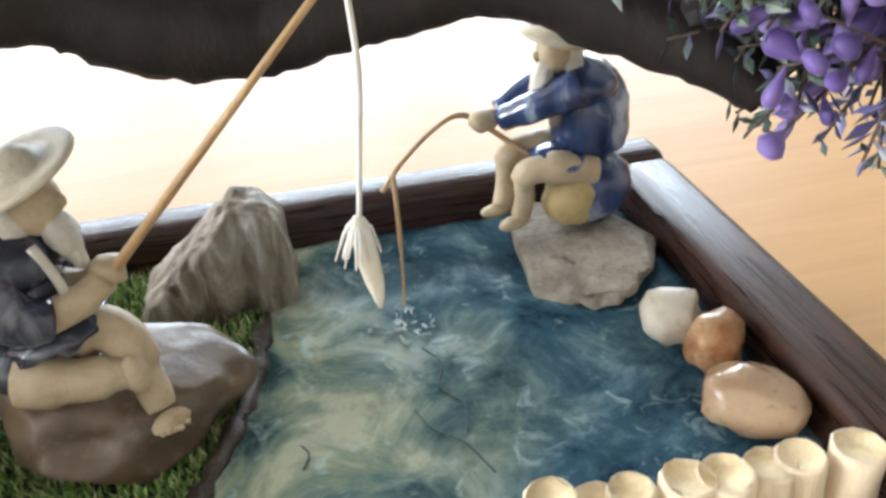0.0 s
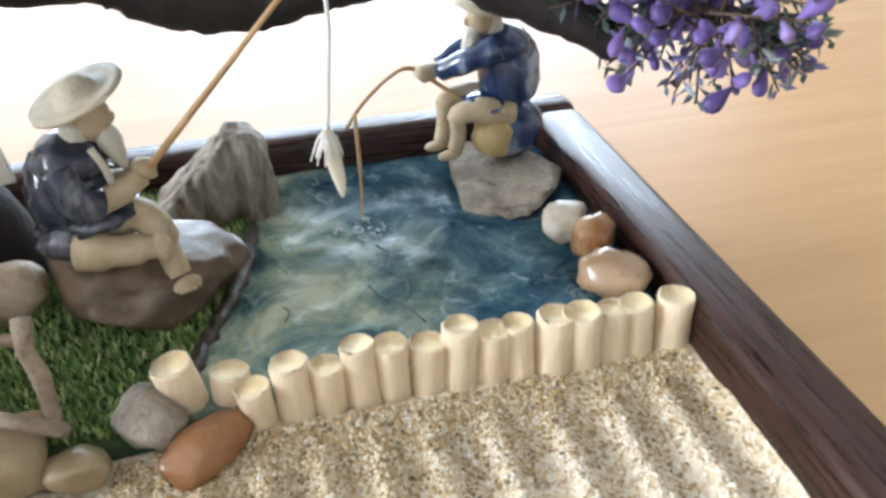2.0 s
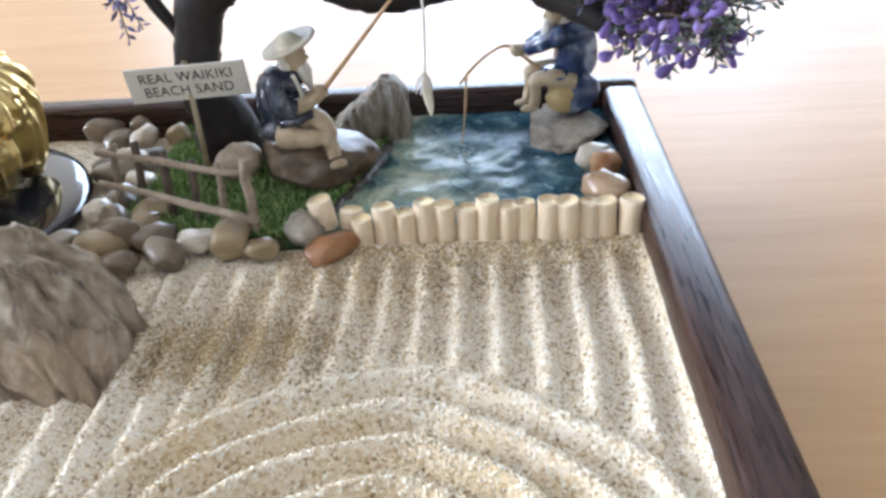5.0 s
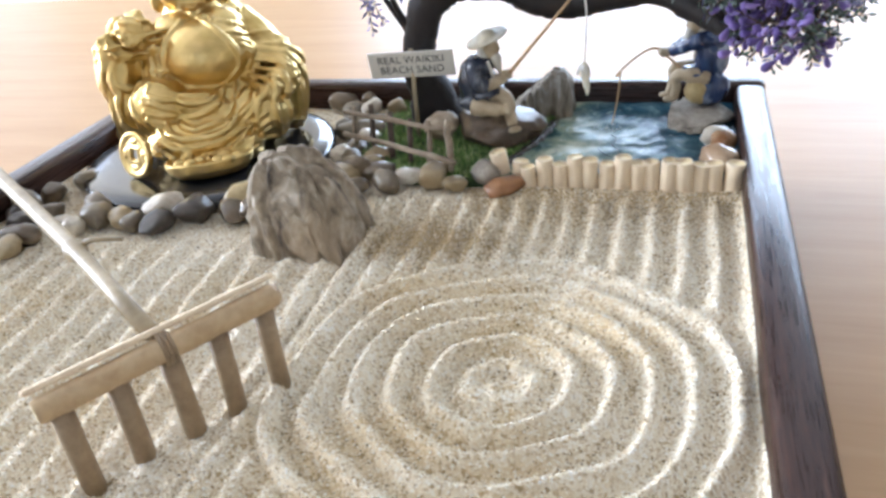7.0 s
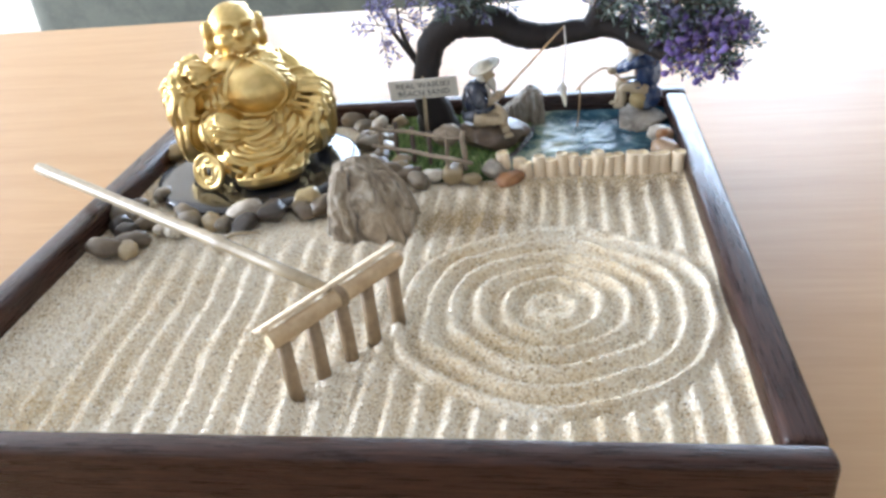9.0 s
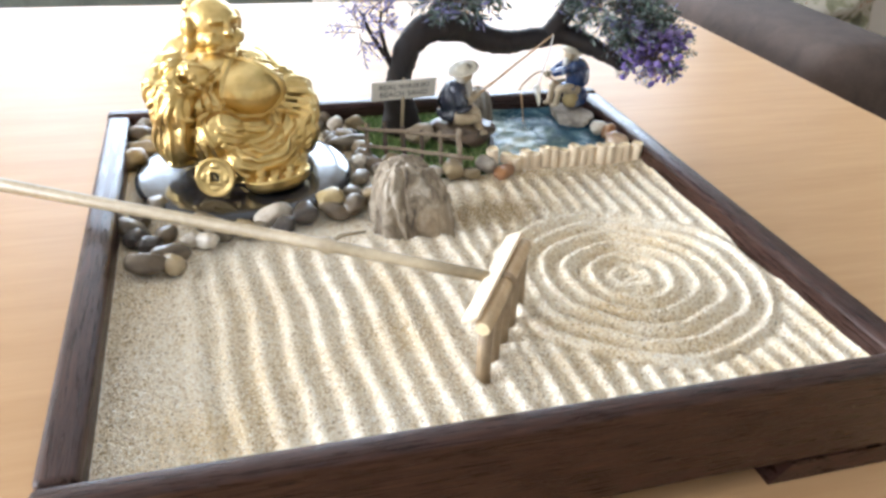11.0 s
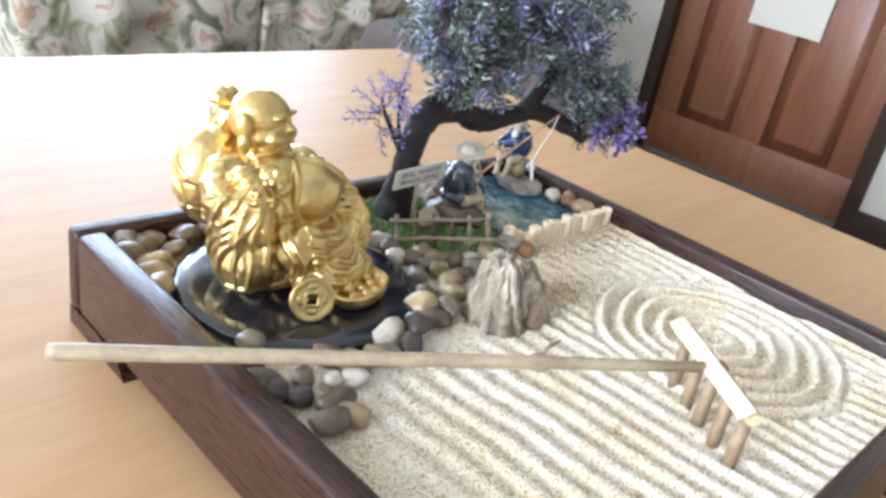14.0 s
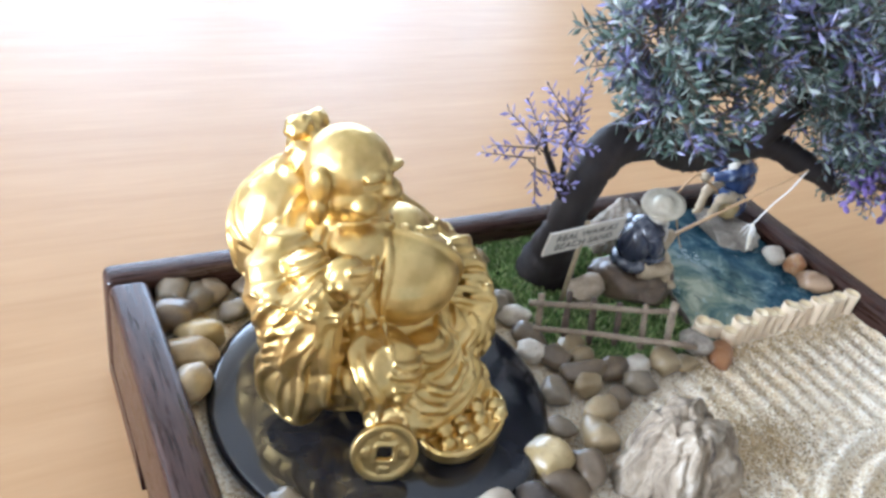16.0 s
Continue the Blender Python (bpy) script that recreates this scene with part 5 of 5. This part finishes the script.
    tube(bm, [low, h, h.lerp(tip, 0.5), tip], [0.00085, 0.0008, 0.0006, 0.0004], 8)
    part("cane", bm, M_ROD, rod)
    bm = bmesh.new()
    tube(bm, curve([tip, (0.2488, 0.2325, 0.105), (0.2482, 0.2365, 0.095), (0.2472, 0.2398, 0.0835)], 5), 0.00035, 6)
    part("line", bm, M_STRING, rod)
    bm = bmesh.new()
    tube(bm, curve([(0.2468, 0.2398, 0.0838), (0.2472, 0.2396, 0.0815), (0.2476, 0.2390, 0.0775), (0.2482, 0.2384, 0.0735), (0.2484, 0.2382, 0.0705)], 4), [0.0006, 0.0009, 0.0012, 0.0014, 0.0015, 0.0016, 0.0017, 0.0017, 0.0017, 0.0016, 0.0015, 0.0014, 0.0012, 0.001, 0.0008, 0.0005, 0.0003], 12, flat=0.7)
    part("lure", bm, M_LURE, rod, "cream wooden lure")
    bm = bmesh.new()
    rng = random.Random(3)
    for k in range(16):
        a = rng.uniform(0, 6.28)
        tube(bm, [(0.2468, 0.2398, 0.0835), (0.2468 + 0.0018 * math.cos(a), 0.2398 + 0.0018 * math.sin(a), 0.0818), (0.2464 + 0.0030 * math.cos(a), 0.2398 + 0.0030 * math.sin(a), 0.0795 - rng.uniform(0, 0.002))], [0.0003, 0.00025, 0.00012], 5)
    part("tassel", bm, M_STRING, rod, "frayed white string tassel")


def fisher_far():
    bm = bmesh.new()
    blob(bm, (0.2965, 0.2890, 0.0715), (0.0078, 0.0080, 0.0112), (0, -6, 0), 3, 0.12, 2, 1, 0)
    blob(bm, (0.2945, 0.2885, 0.0785), (0.0068, 0.0080, 0.0050), (0, 0, 0), 3, 0.1, 2, 2, 0)
    blob(bm, (0.2890, 0.2880, 0.0850), (0.0034, 0.0034, 0.0042), (0, -10, 0), 3, 0, 1, 0, 1)
    blob(bm, (0.2857, 0.2878, 0.0848), (0.0010, 0.0009, 0.0013), (0, 0, 0), 1, 0, 1, 0, 1)
    blob(bm, (0.2866, 0.2878, 0.0808), (0.0020, 0.0026, 0.0042), (0, 14, 0), 3, 0.3, 3, 4, 3)
    blob(bm, (0.2918, 0.2880, 0.0830), (0.0026, 0.0038, 0.0040), (0, 0, 0), 2, 0.3, 3, 6, 3)
    lathe(bm, [(0, 0.0030), (0.0022, 0.0028), (0.0036, 0.0015), (0.0042, 0.0004), (0.0066, -0.0008), (0.0074, -0.0014), (0.0075, -0.0019), (0.0060, -0.0014), (0.0040, -0.0006), (0, 0.0008)], 28, Matrix.Translation((0.2902, 0.2882, 0.0896)) @ pose(0, 0, 0, 4, 12, 0), 2)
    tube(bm, curve([(0.2925, 0.2830, 0.0795), (0.2860, 0.2850, 0.0765), (0.2800, 0.2910, 0.0722)], 5), [0.0036] * 4 + [0.0030] * 4 + [0.0026] * 3, 12, 0)
    tube(bm, curve([(0.2935, 0.2940, 0.0795), (0.2870, 0.2955, 0.0760), (0.2800, 0.2950, 0.0720)], 5), [0.0034] * 4 + [0.0028] * 4 + [0.0024] * 3, 12, 0)
    blob(bm, (0.2765, 0.2935, 0.0712), (0.0032, 0.0026, 0.0024), (0, 20, 20), 2, 0.25, 3, 8, 1)
    # bare legs, yellow creel at the hip
    tube(bm, curve([(0.2955, 0.2840, 0.0620), (0.2870, 0.2830, 0.0640), (0.2822, 0.2840, 0.0630), (0.2822, 0.2850, 0.0575), (0.2815, 0.2855, 0.0535)], 5), [0.0034] * 6 + [0.0027] * 6 + [0.0020] * 9, 12, 1)
    tube(bm, curve([(0.2955, 0.2920, 0.0620), (0.2870, 0.2925, 0.0645), (0.2812, 0.2925, 0.0635), (0.2805, 0.2925, 0.0575), (0.2795, 0.2920, 0.0530)], 5), [0.0036] * 6 + [0.0028] * 6 + [0.0021] * 9, 12, 1)
    blob(bm, (0.2798, 0.2845, 0.0525), (0.0036, 0.0018, 0.0014), (0, 0, 20), 2, 0, 1, 0, 1)
    blob(bm, (0.2780, 0.2912, 0.0522), (0.0036, 0.0018, 0.0014), (0, 0, 10), 2, 0, 1, 0, 1)
    blob(bm, (0.2914, 0.2838, 0.0565), (0.0056, 0.0044, 0.0060), (0, 0, 0), 3, 0.15, 3, 9, 4)
    blob(bm, (0.2965, 0.2880, 0.0570), (0.0085, 0.0080, 0.0085), (0, 0, 0), 3, 0.12, 2, 7, 0)
    blob(bm, (0.2895, 0.2860, 0.0645), (0.0060, 0.0062, 0.0026), (0, 4, 0), 3, 0.3, 3, 12, 0)
    ob = part("leaning_fisherman", bm, [M_ROBE_BLUE, M_SKIN, M_HAT, M_BEARD, M_BASKET])
    tagged(ob, "clay fisherman figurine in glazed blue coat on a rock", "figurine", "fisherman figurines")
    rod = thing("fishing_rod", (0.2920, 0.2870, 0.0630), "bent wire fishing rod held over the pond", "fishing rod")
    bm = bmesh.new()
    tube(bm, curve([(0.2900, 0.2850, 0.0642), (0.2850, 0.2890, 0.0645), (0.2770, 0.2930, 0.0700), (0.2720, 0.2945, 0.0727), (0.2660, 0.2935, 0.0705), (0.2590, 0.2920, 0.0650), (0.2550, 0.2905, 0.0605)], 6), [0.00065] * 20 + [0.0005] * 17, 8)
    part("cane", bm, M_ROD, rod)
    bm = bmesh.new()
    tube(bm, curve([(0.2575, 0.2915, 0.0638), (0.2570, 0.2860, 0.0560), (0.2560, 0.2790, 0.0480), (0.2550, 0.2740, 0.0438)], 5), [0.00050] * 8 + [0.00028] * 8, 6)
    part("line", bm, M_ROD, rod, "thin brown strand")


# ---- bonsai ----
def sprig(verts, faces, base, tip, rng, length, width, spread, count, body):
    """Leaves set along a stem from base to tip; each leaf is a small pointed bud with body."""
    d = (tip - base)
    u = d.normalized()
    e1 = u.orthogonal().normalized()
    e2 = u.cross(e1)
    for k in range(count):
        t = (k + 0.5) / count
        a = k * 2.4 + rng.uniform(-0.4, 0.4)
        o = base + d * t
        w = (u * (1 - spread) + (e1 * math.cos(a) + e2 * math.sin(a)) * spread).normalized()
        l = length * rng.uniform(0.65, 1.15) * (1 - 0.3 * t)
        s = width * rng.uniform(0.7, 1.2)
        p = w.orthogonal().normalized()
        q = w.cross(p)
        b = len(verts)
        verts.append(o)
        m1 = o + w * (l * 0.55)
        verts += [m1 + p * s, m1 + q * s * body, m1 - p * s, m1 - q * s * body, o + w * l]
        for i in range(4):
            j = (i + 1) % 4
            faces += [(b, b + 1 + j, b + 1 + i), (b + 5, b + 1 + i, b + 1 + j)]


def petals(verts, faces, base, tip, rng, length, width, spread, count):
    """Plump buds with a narrow foot and a round end, set along a stem."""
    d = (tip - base)
    u = d.normalized()
    e1 = u.orthogonal().normalized()
    e2 = u.cross(e1)
    for k in range(count):
        t = (k + 0.5) / count
        a = k * 2.4 + rng.uniform(-0.4, 0.4)
        o = base + d * t
        w = (u * (1 - spread) + (e1 * math.cos(a) + e2 * math.sin(a)) * spread).normalized()
        l, s = length * rng.uniform(0.7, 1.15), width * rng.uniform(0.75, 1.2)
        p = w.orthogonal().normalized()
        q = w.cross(p)
        b = len(verts)
        for h, r in ((0.0, 0.14), (0.25, 0.42), (0.5, 0.86), (0.72, 1.0), (0.9, 0.78), (1.0, 0.3)):
            for j in range(8):
                c = j * math.pi / 4
                verts.append(o + w * (l * h) + p * (s * r * math.cos(c)) + q * (s * r * 0.6 * math.sin(c)))
        for i in range(5):
            for j in range(8):
                n = (j + 1) % 8
                faces.append((b + i * 8 + j, b + i * 8 + n, b + i * 8 + 8 + n, b + i * 8 + 8 + j))
        faces.append(tuple(b + 40 + j for j in range(8)))


def crown(name, clumps, mat, parent, rng, n, length, width, spread, body, label, smooth=False):
    verts, faces = [], []
    stems = bmesh.new()
    for at, r in clumps:
        at = Vector(at)
        for _ in range(int(n * (r[0] * r[1] * r[2]) ** (1 / 3) / 0.03)):
            while True:
                v = Vector([rng.uniform(-1, 1) for _ in range(3)])
                if 0.05 < v.length < 1:
                    break
            o = at + Vector((v.x * r[0], v.y * r[1], v.z * r[2])) * 0.75
            out = (v.normalized() + Vector((rng.uniform(-0.7, 0.7), rng.uniform(-0.7, 0.7), rng.uniform(-0.3, 0.7)))).normalized()
            tip = o + out * rng.uniform(0.008, 0.016)
            if body > 0.8:
                petals(verts, faces, o, tip, rng, length, width, spread, 6)
            else:
                sprig(verts, faces, o, tip, rng, length, width, spread, 11, body)
            tube(stems, [o - out * 0.004, tip], [0.0004, 0.0002], 4)
    me = bpy.data.meshes.new(name)
    me.from_pydata([tuple(v) for v in verts], [], faces)
    me.materials.append(mat)
    if smooth:
        me.polygons.foreach_set("use_smooth", [True] * len(me.polygons))
    ob = new(name, me)
    ob.parent, ob.matrix_parent_inverse = parent, parent.matrix_basis.inverted()
    ob["label"] = label
    tagged(part("foliage_stalk", stems, M_TWIG_DARK, ob), kind="stuff")


def bonsai():
    rng = random.Random(33)
    t = thing("bonsai_tree", (0.170, 0.268, 0.043), "artificial bonsai with dark bent trunk and purple leaves", "bonsai")

    def limb(name, pts, radii, wob=0.07):
        bm = bmesh.new()
        c = curve(pts, 7)
        n = len(c)
        rad = []
        for i in range(n):
            u = i / (n - 1) * (len(radii) - 1)
            k = min(int(u), len(radii) - 2)
            rad.append(radii[k] + (radii[k + 1] - radii[k]) * (u - k))
        c = [p + Vector([noise.noise(p * 90 + Vector((i, 0, 0))) * 0.0012 for i in (0, 7, 13)]) for p in c]
        tube(bm, c, rad, 14, 0, wob, rng=rng)
        part(name, bm, M_BARK, t)

    limb("trunk", [(0.1740, 0.2760, 0.040), (0.1715, 0.2735, 0.056), (0.1690, 0.2690, 0.074), (0.1700, 0.2690, 0.088), (0.1760, 0.2705, 0.102), (0.1850, 0.2720, 0.1095), (0.199, 0.2725, 0.1115)], [0.0145, 0.0110, 0.0078, 0.0074, 0.0080, 0.0088, 0.0084])
    limb("branch", [(0.190, 0.2725, 0.1110), (0.2090, 0.2730, 0.1095), (0.2200, 0.2730, 0.1040), (0.2320, 0.2720, 0.1005), (0.2450, 0.2710, 0.1005), (0.2590, 0.2690, 0.1030), (0.2720, 0.2660, 0.1050), (0.2850, 0.2600, 0.1015), (0.2970, 0.2510, 0.0950), (0.3050, 0.2460, 0.0895)], [0.0084, 0.0086, 0.0080, 0.0076, 0.0066, 0.0060, 0.0062, 0.0062, 0.0050, 0.0036])
    limb("branch", [(0.188, 0.2720, 0.1120), (0.200, 0.2690, 0.1235), (0.216, 0.2670, 0.1350), (0.232, 0.2650, 0.1450)], [0.0066, 0.0056, 0.0046, 0.0034])
    limb("branch", [(0.2640, 0.2680, 0.1060), (0.2700, 0.2650, 0.1180), (0.2730, 0.2620, 0.1300), (0.2690, 0.2600, 0.1440)], [0.0058, 0.0056, 0.0046, 0.0034])
    limb("branch", [(0.1675, 0.2695, 0.084), (0.1600, 0.2710, 0.0960), (0.1520, 0.2720, 0.1080), (0.1470, 0.2730, 0.1200)], [0.0030, 0.0016, 0.0011, 0.0007])
    limb("branch", [(0.1640, 0.2710, 0.0900), (0.1580, 0.2690, 0.1080), (0.1570, 0.2670, 0.1220)], [0.0016, 0.0011, 0.0006])
    limb("branch", [(0.2960, 0.2510, 0.0980), (0.3120, 0.2460, 0.1080), (0.3300, 0.2420, 0.1080)], [0.0034, 0.0022, 0.0012])
    # leafy crowns
    crown("crown", [((0.198, 0.258, 0.138), (0.028, 0.028, 0.020)), ((0.178, 0.262, 0.160), (0.024, 0.024, 0.022)), ((0.238, 0.256, 0.162), (0.036, 0.032, 0.020)), ((0.290, 0.248, 0.132), (0.030, 0.028, 0.024)), ((0.218, 0.264, 0.172), (0.040, 0.034, 0.022)), ((0.268, 0.256, 0.176), (0.040, 0.032, 0.026))],
          M_LEAF, t, rng, 135, 0.0092, 0.00090, 0.6, 0.5, "dense grey green and lavender needle leaves")
    crown("crown", [((0.322, 0.244, 0.102), (0.024, 0.022, 0.017)), ((0.310, 0.246, 0.118), (0.022, 0.022, 0.016))],
          M_LEAF, t, rng, 170, 0.0056, 0.00075, 0.6, 0.5, "spiky lavender leaves at the branch end")
    crown("crown", [((0.3150, 0.2330, 0.1000), (0.0120, 0.0090, 0.0075)), ((0.324, 0.2370, 0.1010), (0.012, 0.010, 0.009))],
          M_BUD, t, rng, 58, 0.0058, 0.0017, 0.6, 0.9, "plump purple flower buds", True)
    crown("crown", [((0.1480, 0.2720, 0.1120), (0.0120, 0.0100, 0.0170)), ((0.1590, 0.2690, 0.1200), (0.010, 0.009, 0.014))],
          M_SPRIG, t, rng, 34, 0.0058, 0.0007, 0.55, 0.5, "thin lavender sprigs")


room()
sofa()
armchair()
table()
tray()
sand()
pond()
turf()
rocks()
plate()
statue()
bonsai()
fisher_near()
fisher_far()
reed_fence()
twig_fence()
sign()
rake()
pebbles()
